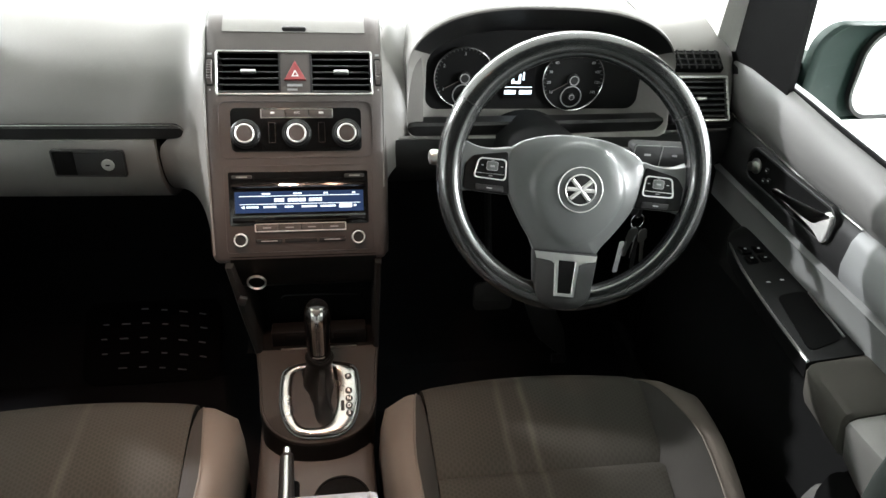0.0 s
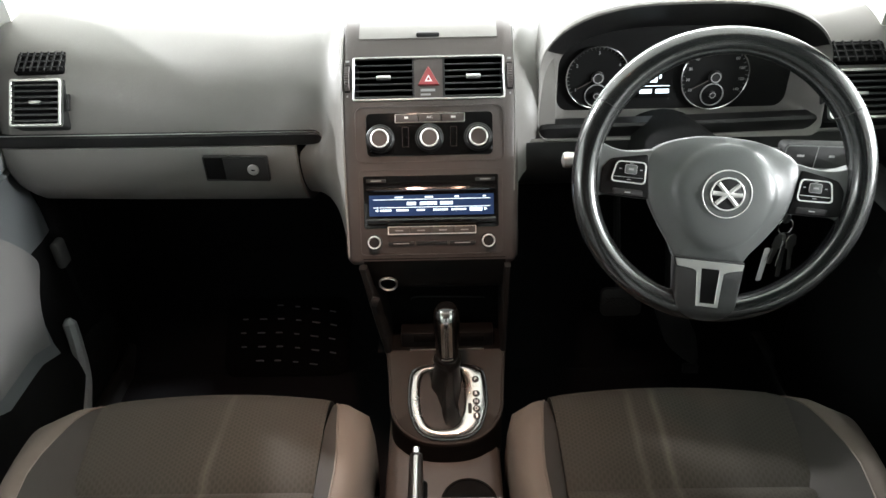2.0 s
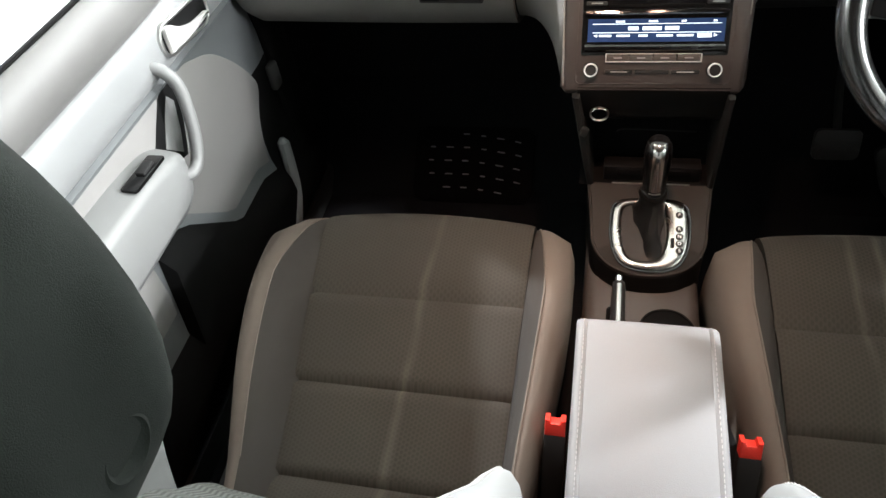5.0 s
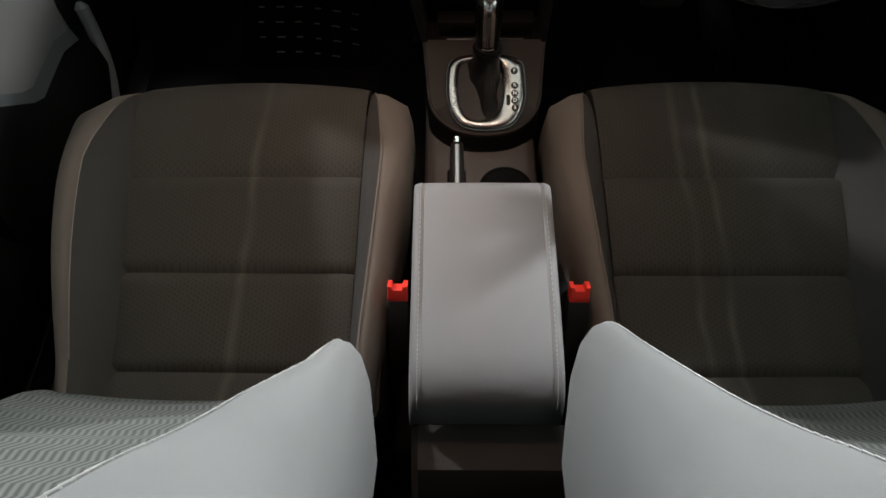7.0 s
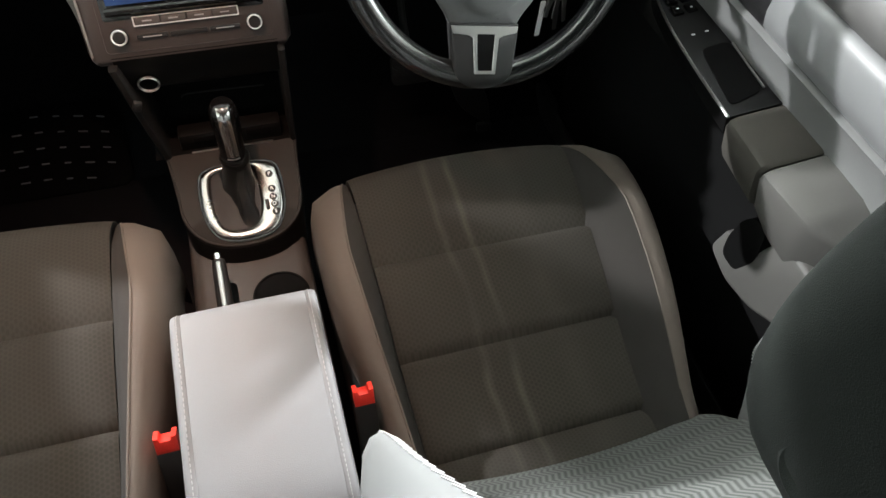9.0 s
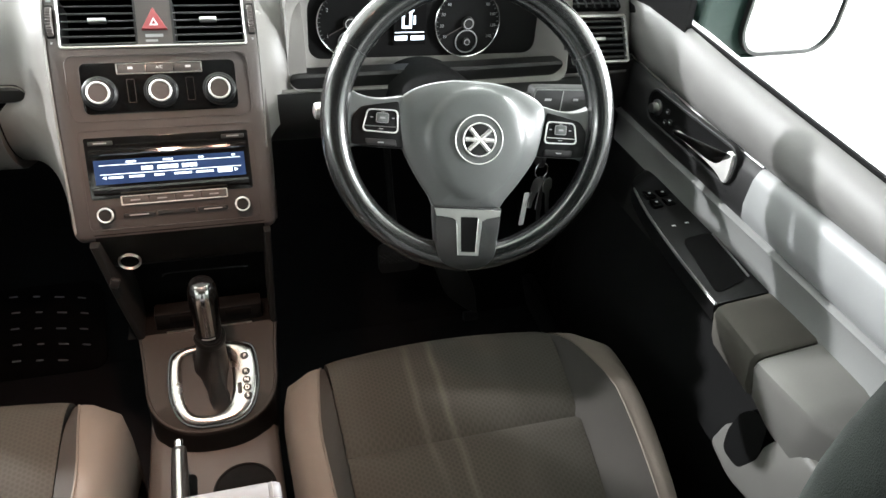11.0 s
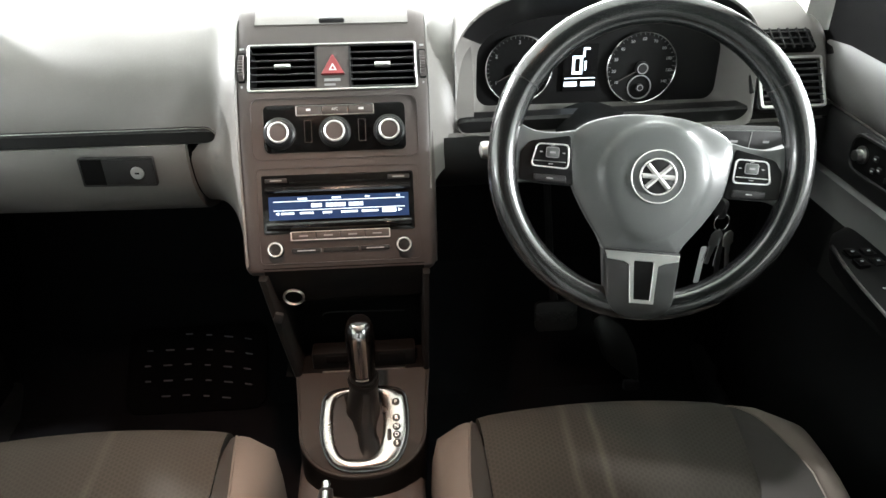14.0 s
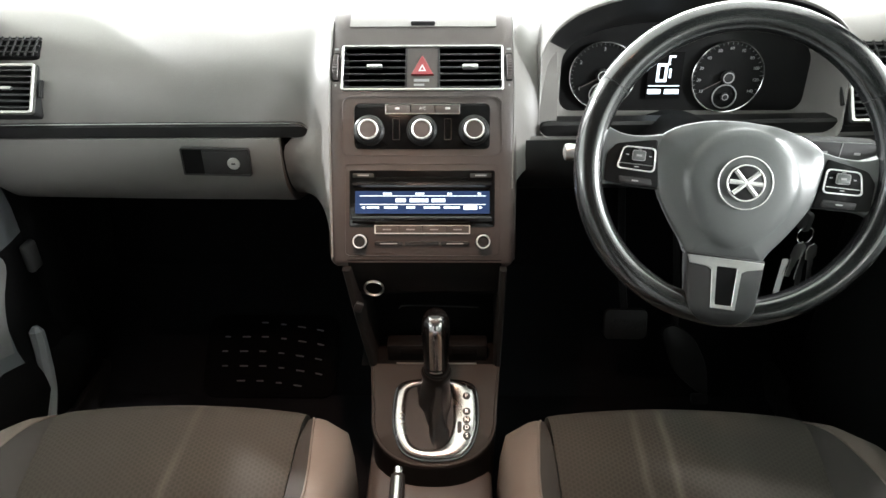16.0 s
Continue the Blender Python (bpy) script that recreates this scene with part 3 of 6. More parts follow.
# side vents
for s, x0, x1, yb, yt in ((-1, -0.684, -0.598, 0.984, 1.029), (1, 0.620, 0.722, 0.942, 0.986)):
    m = basis(((x0 + x1) / 2, (yb + yt) / 2 - 0.002, 0.7495), (1, 0.02 * s, 0), (0, yt - yb, 0.064))
    w, h = x1 - x0, math.hypot(yt - yb, 0.064)
    sv = part("side_vent", plate(rounded(w + 0.003, h + 0.002, 0.006, 4), -0.03, -0.004, 0.002, m), DARK, dash, "square slatted side air vent")
    part("vent_well", plate(rounded(w - 0.006, h - 0.006, 0.003, 3), -0.03, -0.0035, 0, m), VOID, sv)
    part("vent_frame", frame_ring(rounded(w, h, 0.005, 4), rounded(w - 0.009, h - 0.009, 0.003, 4), -0.006, 0.004, m), SATIN, sv, "silver vent frame")
    slats(m @ pose(0, 0, 0.009), -w / 2 + 0.005, w / 2 - 0.005, -h / 2 + 0.005, h / 2 - 0.005, 7, sv, 25, 0.010)
    part("vent_tab", boxed(-0.009, 0.009, -0.0025, 0.0025, 0, 0.006, 0.001, m), SATIN, sv)
    part("vent_wheel", boxed(-0.0025, 0.0025, -0.014, 0.014, -0.006, 0.001, 0.0015, m @ pose(-s * (w / 2 + 0.009), 0, 0)), DARK, sv)
    # demister grille above it
    g = basis(((x0 + x1) / 2 + 0.004 * -s, yt + 0.02, 0.803), (1, 0, 0), (0, 0.8, 0.5))
    dg = part("demister_grille", plate(rounded(w - 0.004, 0.040, 0.004, 3), -0.010, -0.0015, 0.001, g), VOID, dash, "black demister grille")
    for k in range(7):
        part("rib", boxed(-0.0012, 0.0012, -0.019, 0.019, -0.003, 0.0015, 0, g @ pose(-w / 2 + 0.008 + k * (w - 0.018) / 6, 0, 0)), DARK, dg)
    for k in range(3):
        part("rib", boxed(-w / 2 + 0.004, w / 2 - 0.004, -0.0012, 0.0012, -0.003, 0.001, 0, g @ pose(0, -0.012 + k * 0.012, 0)), DARK, dg)

# ---- climate panel and radio ----
clim = thing("climate_panel", ST @ Vector((0, 0, 0)), "heater control panel with three silver-ringed knobs", "heater controls")
part("surround", frame_ring(rounded(0.226, 0.084, 0.012, 5, 0, 0.0065), rounded(0.2245, 0.0825, 0.0115, 5, 0, 0.0065), -0.002, 0.0012, ST, bevel=0.0003), STACK, clim)
part("surround", frame_ring(rounded(0.193, 0.066, 0.008, 5, 0, 0.006), rounded(0.1915, 0.0645, 0.0075, 5, 0, 0.006), -0.002, 0.0012, ST, bevel=0.0003), STACK, clim)
part("fascia", plate(rounded(0.1912, 0.0642, 0.0075, 5, 0, 0.006), -0.002, 0.0011, 0.0004, ST), PIANO, clim, "gloss black fascia")
for u in (-0.0745, 0.0, 0.0735):
    kn = part("knob", turned([(0.0215, 0), (0.0215, 0.004), (0.0165, 0.006), (0.0150, 0.014), (0.0114, 0.0168), (0.0, 0.0172)], 40, ST @ pose(u, 0, 0.0012)), STACK, clim)
    part("ring", turned([(0.0140, 0.0125), (0.0143, 0.0150), (0.0138, 0.0178), (0.0129, 0.0186), (0.0120, 0.0180), (0.0113, 0.0165)], 40, ST @ pose(u, 0, 0.0012), caps=False), RINGS, kn, "bright ring round the knob")
    part("grip", turned([(0.0208, 0.0032), (0.0218, 0.004), (0.0208, 0.0055), (0.0180, 0.007), (0.0168, 0.0135), (0.0140, 0.0145)], 40, ST @ pose(u, 0, 0.0012), caps=False), TRIM, kn)
for k in range(3):
    part("button", plate(rounded(0.0335, 0.011, 0.001, 2, -0.0345 + 0.0345 * k + 0.001, 0.030), 0, 0.004, 0.0008, ST), STACK, clim)
part("button_frame", frame_ring(rounded(0.1055, 0.0135, 0.001, 2, 0.001, 0.0298), rounded(0.1035, 0.0118, 0.0008, 2, 0.001, 0.0302), 0, 0.0042, ST, bevel=0.0002), SATIN, clim)
words("A/C", 0.0055, WHITE, ST @ pose(0.001, 0.0308, 0.0042), clim)
bars([(-0.0375, -0.0315), (0.033, 0.040)], 0.0308, 0.003, 0.0042, WHITE, ST, clim)
for u in (-0.0365, 0.0365):
    part("guide", frame_ring(rounded(0.010, 0.030, 0.001, 2, u, 0.002), rounded(0.0088, 0.0288, 0.001, 2, u, 0.002), 0, 0.0018, ST, bevel=0.0001), STACK, clim)

radio = thing("car_radio", ST @ Vector((0, -0.11, 0)), "gloss black car radio with a lit blue display", "car radio")
part("bezel", frame_ring(rounded(0.219, 0.1305, 0.006, 5, 0, -0.1118), rounded(0.2175, 0.129, 0.0055, 5, 0, -0.1118), -0.002, 0.0012, ST, bevel=0.0003), STACK, radio)
part("fascia", plate(rounded(0.206, 0.080, 0.003, 4, 0, -0.0958), -0.002, 0.002, 0.0008, ST), PIANO, radio, "gloss black fascia")
part("disc_slot", boxed(-0.065, 0.065, -0.0685, -0.0655, 0.0015, 0.0028, 0.0004, ST), VOID, radio)
part("upper_lip", loft([[(x, y, z) for y, z in ((-0.072, 0.002), (-0.074, 0.006), (-0.077, 0.007), (-0.0795, 0.004), (-0.0795, 0.002))] for x in (-0.098, 0.098)], close_u=True, caps=True, m=ST), PIANO, radio)
part("lower_lip", loft([[(x, y, z) for y, z in ((-0.1205, 0.002), (-0.1205, 0.005), (-0.1235, 0.007), (-0.128, 0.006), (-0.131, 0.002))] for x in (-0.098, 0.098)], close_u=True, caps=True, m=ST), PIANO, radio)
for u in (-0.083, 0.083):
    part("button", plate(rounded(0.030, 0.006, 0.001, 2, u, -0.0632), 0.001, 0.004, 0.0008, ST), DARK, radio)
    bars([(u - 0.008, u + 0.008)], -0.0632, 0.0018, 0.004, GREYPRINT, ST, radio)
SD = ST @ pose(0, -0.1010, 0) @ Matrix.Diagonal((1, 0.86, 1, 1)) @ pose(0, 0.1000, 0)
disp = part("display", boxed(-0.0945, 0.0955, -0.1185, -0.0815, 0.001, 0.0026, 0, SD), SCREEN, radio, "lit blue display with white text")
bars([(-0.088, 0.090)], -0.0895, 0.0009, 0.0027, GLOW, SD, disp)
bars([(-0.088, 0.090)], -0.1035, 0.0009, 0.0027, GLOW, SD, disp)
for spans, y, h, pitch in (([(-0.055, -0.042), (-0.009, 0.004), (0.036, 0.043), (0.079, 0.084)], -0.0857, 0.0028, 0.0032), ([(-0.037, -0.022), (-0.017, 0.010), (0.014, 0.034)], -0.0968, 0.0058, 0.0050), ([(-0.078, -0.060), (-0.053, -0.034), (-0.022, -0.009), (0.003, 0.026), (0.031, 0.054)], -0.1085, 0.0032, 0.0034)):
    for a, b in spans:
        n = max(1, round((b - a) / pitch))
        w = (b - a) / n
        bars([(a + w * k, a + w * (k + 0.78)) for k in range(n)], y, h, 0.0027, GLOW, SD, disp)
part("lit_key", boxed(0.059, 0.078, -0.1118, -0.1055, 0.0026, 0.0030, 0, SD), GLOW, disp)
part("arrow", plate([(-0.086, -0.1085), (-0.081, -0.111), (-0.081, -0.106)], 0.0025, 0.003, 0, SD), GLOW, disp)
part("arrow", plate([(0.086, -0.1085), (0.081, -0.106), (0.081, -0.111)], 0.0025, 0.003, 0, SD), GLOW, disp)
for k in range(6):
    part("soft_key", boxed(-0.082 + 0.0285 * k, -0.062 + 0.0285 * k, -0.1265, -0.1245, 0.0055, 0.0078, 0.0006, ST), PIANO, radio)
for k in range(4):
    part("button", plate(rounded(0.032, 0.0095, 0.001, 2, -0.0495 + 0.0333 * k, -0.1395), 0, 0.0035, 0.0008, ST), STACK, radio)
    bars([(-0.0555 + 0.0333 * k, -0.0435 + 0.0333 * k)], -0.1395, 0.0018, 0.0036, GREYPRINT, ST, radio)
part("button_frame", frame_ring(rounded(0.1355, 0.0125, 0.001, 2, 0.0005, -0.1395), rounded(0.1325, 0.0100, 0.0008, 2, 0.0005, -0.1392), 0, 0.0040, ST, bevel=0.0002), RINGS, radio)
for u in (-0.0875, 0.0865):
    kn = part("knob", turned([(0.0115, 0), (0.0105, 0.002), (0.0085, 0.003), (0.0085, 0.011), (0.0, 0.0115)], 32, ST @ pose(u, -0.1565, 0)), DARK, radio)
    part("ring", turned([(0.0085, 0.008), (0.0102, 0.009), (0.0102, 0.0115), (0.009, 0.013), (0.0078, 0.0115)], 32, ST @ pose(u, -0.1565, 0), caps=False), RINGS, kn, "bright ring round the knob")
for u in (-0.047, 0.047):
    part("rocker", plate(rounded(0.040, 0.0065, 0.002, 3, u, -0.1595), 0, 0.003, 0.001, ST), DARK, radio)
    bars([(u - 0.012, u + 0.012)], -0.1595, 0.0015, 0.003, GREYPRINT, ST, radio)
part("card_slot", boxed(-0.024, 0.024, -0.163, -0.1565, 0, 0.0012, 0.0004, ST), DARK, radio)

# ---- instrument cluster ----
clu = thing("instrument_cluster", (0.4, 1.0, 0.70), "hooded instrument cluster with two ringed dials", "instrument cluster")


def arch(x0, x1, zb, zs, zt, n=40, corner=0.02):
    """An outline with a flat foot, upright sides and an arched top, seen from the driver."""
    pts, cx, hw = [], (x0 + x1) / 2, (x1 - x0) / 2
    for k in range(n + 1):
        a = math.pi * k / n
        c = math.cos(a)
        pts.append((cx + hw * math.copysign(abs(c) ** 0.75, c), zs + (zt - zs) * math.sin(a) ** 0.9))
    for k in range(6):
        a = radians(180 + 90 * k / 5)
        pts.append((x0 + corner + corner * math.cos(a), zb + corner + corner * math.sin(a)))
    for k in range(6):
        a = radians(270 + 90 * k / 5)
        pts.append((x1 - corner + corner * math.cos(a), zb + corner + corner * math.sin(a)))
    return pts


def arch_mix(a, b, f):
    return [(p[0] * (1 - f) + q[0] * f, p[1] * (1 - f) + q[1] * f) for p, q in zip(a, b)]


outer_a, inner_a = arch(0.168, 0.615, 0.692, 0.795, 0.897), arch(0.211, 0.590, 0.703, 0.775, 0.838)
rows = []
for f, y in ((0.0, 1.30), (0.0, 1.10), (0.0, 0.975), (0.02, 0.964), (0.06, 0.960), (0.12, 0.962), (0.5, 0.99), (0.9, 1.022), (1.0, 1.034)):
    rows.append([(x, y + 0.05 * (z - 0.70) * (1 if y < 1.05 else 0) - (0.02 * (0.75 - z) / 0.05 if z < 0.75 and y < 1.0 else 0), z - (0.03 if y == 1.30 else 0.0)) for x, z in arch_mix(outer_a, inner_a, f)])
part("hood", loft(rows[:6], close_u=True), DASH, clu, "dark grey hood over the dials", angle=60)
part("tunnel", loft(rows[5:], close_u=True, skip=lambda i, j: 4 <= j < 36), DASH, clu, "grey sides of the dial recess", angle=60)
part("lining", loft([r[4:37] for r in rows[5:]]), TRIM, clu, "black lining under the hood", angle=60)
IC = basis((0.0, 1.0365, 0.755), (1, 0, 0), (0, 0.06, 1.0))
bm = bmesh.new()
vs = [bm.verts.new((x, 1.036 + 0.06 * (z - 0.755), z)) for x, z in arch(0.205, 0.596, 0.699, 0.775, 0.842)]
bm.faces.new(vs)
part("dial_plate", thicken(bm, 0.004), SWITCHES, clu, "black dial plate")
for cx, cy, r, nums in ((0.275, 0.004, 0.052, ("1", "2", "3", "4", "5")), (0.4665, 0.001, 0.0555, ("10", "20", "30", "40", "50", "60", "70", "80", "100", "120", "140"))):
    M = IC @ pose(cx, cy, 0.005)
    d = part("dial", turned([(r - 0.001, -0.004), (r - 0.001, -0.001), (0.0, -0.001)], 48, M), SWITCHES, clu)
    part("dial_ring", turned([(r, -0.003), (r, 0.002), (r - 0.0012, 0.003), (r - 0.0024, 0.002), (r - 0.0024, -0.003)], 64, M, caps=False), CHROME, d, "thin bright ring")
    part("hub", turned([(0.0105, -0.001), (0.0105, 0.004), (0.008, 0.006), (0.0, 0.006)], 24, M), DARK, d)
    part("hub_ring", turned([(0.0075, 0.005), (0.0085, 0.0066), (0.007, 0.0066), (0.0065, 0.005)], 24, M, caps=False), GREYPRINT, d)
    S2 = M @ pose(0.0, -0.030, 0)
    part("small_ring", turned([(0.019, -0.002), (0.019, 0.001), (0.0175, 0.0014), (0.0172, -0.002)], 40, S2, caps=False), GREYPRINT, d)
    part("small_hub", turned([(0.006, -0.002), (0.006, 0.003), (0.0045, 0.004), (0.0, 0.004)], 20, S2), DARK, d)
    part("hub_ring", turned([(0.0042, 0.0035), (0.005, 0.0046), (0.0038, 0.0046)], 20, S2, caps=False), GREYPRINT, d)
    part("pointer", boxed(-0.0006, 0.0006, 0.006, r * 0.72, 0.003, 0.004, 0, M @ pose(0, 0, 0, 0, 0, 118)), STACK, d)
    ticks = bmesh.new()
    for k, tx in enumerate(nums):
        a = radians(210 - 240 * k / (len(nums) - 1))
        words(tx, 0.0078 if len(nums) < 8 else 0.0066, GREYPRINT, M @ pose((r - 0.012) * math.cos(a), (r - 0.012) * math.sin(a), 0.0004), d, "numeral")
    for k in range(31):
        a = 210 - 240 * k / 30
        box(ticks, r - 0.0062, r - 0.0030, -0.0003, 0.0003, -0.0006, 0.0004, 0, M @ pose(0, 0, 0, 0, 0, a))
    part("tick_marks", ticks, HUB, d)
DP = IC @ pose(0.3705, 0.004, 0.0045)
ds = part("trip_display", boxed(-0.026, 0.026, -0.036, 0.036, -0.002, 0.0006, 0, DP), VOID, clu, "lit trip display")
gb = bmesh.new()
for a in ((-0.013, -0.009, -0.006, 0.017), (-0.001, 0.003, -0.006, 0.017), (-0.013, 0.003, 0.014, 0.018), (-0.013, 0.003, -0.010, -0.006), (0.006, 0.009, -0.004, 0.010), (0.003, 0.006, 0.016, 0.026), (0.003, 0.013, 0.027, 0.030)):
    box(gb, a[0], a[1], a[2], a[3], 0.0006, 0.001, 0, DP)
part("car_figure", gb, GLOW, ds)
bars([(-0.024, 0.024)], -0.016, 0.0012, 0.0007, GLOW, DP, ds)
bars([(-0.024, -0.004), (0.002, 0.024)], -0.025, 0.007, 0.0007, GLOW, DP, ds)

# ---- steering wheel ----
WH = pose(0.358, 0.679, 0.761, 65, 0, -5.6) @ pose(0, 0, 0, 0, 0, -4.6)
RIM = 0.162
wheel = thing("steering_wheel", WH @ Vector((0, 0, -0.04)), "three-spoke leather steering wheel with silver inlays and buttons", "steering wheel")
ring = []
for k in range(96):
    a = 2 * math.pi * k / 96
    rr = 0.0158 + 0.0014 * max(0, math.sin(a)) * abs(math.cos(a)) * 2
    ring.append([((RIM + rr * math.cos(b)) * math.cos(a), (RIM + rr * math.cos(b)) * math.sin(a), rr * 1.08 * math.sin(b)) for b in np.linspace(0, 2 * math.pi, 21)[:-1]])
rim = part("rim", loft(ring, close_u=True, close_v=True, m=WH), LEATHER, wheel, "worn glossy black leather rim", angle=80)
for a in (35, 153):
    M = WH @ pose(RIM * math.cos(radians(a)), RIM * math.sin(radians(a)), 0, 0, 0, a)
    part("seam", loft([[(r * math.cos(b), y, r * 1.08 * math.sin(b)) for b in np.linspace(0, 2 * math.pi, 21)[:-1]] for y, r in ((-0.0006, 0.0156), (-0.0003, 0.0174), (0.0003, 0.0174), (0.0006, 0.0156))], close_u=True, caps=True, m=M), DARK, rim)
# airbag cover: broad shoulders, a raised round middle, drawn in towards the lower spoke
PADO = [(0.0, 0.0500), (0.030, 0.0482), (0.055, 0.0428), (0.074, 0.0352), (0.0862, 0.0255), (0.0895, 0.0150), (0.0895, 0.0020), (0.0872, -0.0180), (0.0800, -0.0400), (0.0625, -0.0690), (0.0478, -0.0890), (0.0420, -0.0995), (0.0385, -0.1035), (0.020, -0.1045)]
PADO = PADO + [(-x, y) for x, y in PADO[:0:-1]]
PADO = [(p[0] + 0.001, p[1]) for p in dense(PADO + [PADO[0]], 97)[:-1]][::-1]
DOME = []
for x, y in PADO:
    a = math.atan2(y + 0.018, x - 0.004)
    DOME.append((0.004 + 0.0605 * math.cos(a) * (1 - 0.16 * max(0, -math.sin(a))), -0.018 + (0.0590 if y > -0.018 else 0.070) * math.sin(a)))
rows = [[(x * 0.97, y * 0.97, -0.030) for x, y in PADO], [(x * 0.995, y * 0.995, -0.010) for x, y in PADO], [(x, y, -0.004) for x, y in PADO], [(x * 0.99, y * 0.99, 0.0000) for x, y in PADO], [(x * 0.965, y * 0.965, 0.0020) for x, y in PADO]]
for g, z in ((0.60, 0.0050), (0.30, 0.0078), (0.10, 0.0098), (0.0, 0.0115)):
    rows.append([(d[0] + (p[0] * 0.965 - d[0]) * g, d[1] + (p[1] * 0.965 - d[1]) * g, z) for p, d in zip(PADO, DOME)])
for f, z in ((0.95, 0.0142), (0.86, 0.0168), (0.70, 0.0190), (0.46, 0.0204), (0.22, 0.0210), (0.02, 0.0212)):
    rows.append([(0.004 + (x - 0.004) * f, -0.018 + (y + 0.018) * f, z) for x, y in DOME])
pad = part("airbag_pad", loft(rows, close_u=True, caps=True, m=WH), HUB, wheel, "grey moulded airbag cover", angle=60)
EM = WH @ pose(0.0045, -0.0168, 0.0202) @ Matrix.Scale(0.92, 4)
part("emblem_dish", turned([(0.030, 0), (0.030, 0.0012), (0.0, 0.0012)], 40, EM), HUB, pad)
part("emblem_ring", turned([(0.0314, 0), (0.0314, 0.0018), (0.0307, 0.0024), (0.0300, 0.0018), (0.0300, 0)], 48, EM, caps=False), RINGS, pad, "chrome ring round the emblem")
emb = part("emblem", turned([(0.0195, 0), (0.0195, 0.0022), (0.0185, 0.0028), (0.0, 0.0030)], 40, EM), DARK, pad, "round emblem with plain silver bars")
part("roundel", turned([(0.0216, 0.001), (0.0216, 0.0034), (0.0208, 0.0040), (0.0199, 0.0034), (0.0199, 0.001)], 44, EM, caps=False), RINGS, emb)
for pts in ([(-0.0132, 0.0132), (0.0132, -0.0132)], [(0.0132, 0.0132), (-0.0132, -0.0132)], [(-0.0187, 0.0), (0.0187, 0.0)]):
    part("emblem_bar", sweep([(x, y, 0.0030) for x, y in pts], 0.0028, 8, m=EM), RINGS, emb)
words("AIRBAG", 0.0068, SPOKE, WH @ pose(0.0065, -0.0905, 0.0062, -8), pad, depth=0.0005)


def spoke_shape(s, pts):
    pts = [(s * x + 0.001, y) for x, y in pts]
    return pts if s < 0 else pts[::-1]


for s in (-1, 1):
    sp = part("spoke", plate(soft(spoke_shape(s, [(0.078, 0.0290), (0.106, 0.0225), (0.130, 0.0225), (0.160, 0.0360), (0.163, 0.0), (0.160, -0.0430), (0.140, -0.0335), (0.115, -0.0345), (0.072, -0.0345)]), 0.012), -0.022, 0.0010, 0.005, WH), HUB, wheel, "grey side spoke")
    pn = part("button_panel", plate(soft(spoke_shape(s, [(0.0900, 0.0205), (0.118, 0.0150), (0.134, 0.0115), (0.1435, -0.001), (0.1430, -0.0315), (0.118, -0.0338), (0.0825, -0.0338)]), 0.004), -0.012, 0.0024, 0.0016, WH), SWITCHES, sp, "black button panel")
    fo = soft(spoke_shape(s, [(0.0905, 0.0103), (0.1265, 0.0098), (0.1318, -0.0160), (0.0890, -0.0170)]), 0.006)
    fi = soft(spoke_shape(s, [(0.0922, 0.0088), (0.1251, 0.0084), (0.1298, -0.0145), (0.0907, -0.0154)]), 0.005)
    part("pad_frame", frame_ring(fo, fi, 0.001, 0.0044, WH, bevel=0.0004), RINGS, pn, "silver frame round the buttons")
    part("button_pad", plate(fi, 0.001, 0.0034, 0.0004, WH), SWITCHES, pn)
    part("divider", boxed(-0.018, 0.018, -0.0004, 0.0004, 0.003, 0.0040, 0, WH @ pose(s * 0.1105 + 0.001, -0.0095, 0)), SATIN, pn)
    CL = WH @ pose(s * 0.1085 + 0.001, 0.0003, 0.0034)
    rk = part("rocker", plate(rounded(0.0135, 0.0105, 0.002, 3), 0, 0.0022, 0.0006, CL), HUB, pn)
    part("rocker_edge", frame_ring(rounded(0.0145, 0.0115, 0.0022, 3), rounded(0.0133, 0.0103, 0.0018, 3), 0, 0.0020, CL, bevel=0.0002), GREYPRINT, rk)
    bars([(-0.003, 0.003)], 0.0, 0.0022, 0.0022, GREYPRINT, CL, rk)
    for dx, dy, w in ((0.0, 0.0072, 0.004), (0.001 * s, -0.0125, 0.005), (-0.0125, 0.0, 0.003), (0.0125, 0.0, 0.003)):
        bars([(dx - w / 2, dx + w / 2)], dy, 0.0012, 0.0002, GREYPRINT, CL, pn)
    b = part("lower_button", plate(soft(spoke_shape(s, [(0.0915, -0.0238), (0.1275, -0.0238), (0.1262, -0.0312), (0.0900, -0.0318)]), 0.0025), 0.001, 0.0040, 0.0010, WH), DARK, pn)
    bars([(-0.0035, 0.0035)], 0.0, 0.0014, 0.0041, GREYPRINT, WH @ pose(s * 0.109 + 0.001, -0.0277, 0), b)
# the lower spoke rises from the cover and rolls over the rim
rows = []
for y, hw, z in dense([(-0.0985, 0.0418, 0.0100), (-0.115, 0.0405, 0.0129), (-0.135, 0.0382, 0.0162), (-0.149, 0.0368, 0.0184), (-0.157, 0.0345, 0.0190), (-0.163, 0.0305, 0.0184), (-0.168, 0.0245, 0.0168), (-0.1722, 0.0165, 0.0140), (-0.1745, 0.006, 0.0118)], 33):
    rows.append([(0.0012 + x, y, z + dz) for x, dz in ((-hw, -0.024), (-hw, -0.0035), (-hw + 0.0008, -0.0012), (-hw + 0.0028, 0.0), (0, 0.0), (hw - 0.0028, 0.0), (hw - 0.0008, -0.0012), (hw, -0.0035), (hw, -0.024))])
low = part("lower_spoke", loft(rows, close_u=True, caps=True, m=WH), SPOKE, wheel, "dark grey lower spoke", angle=50)
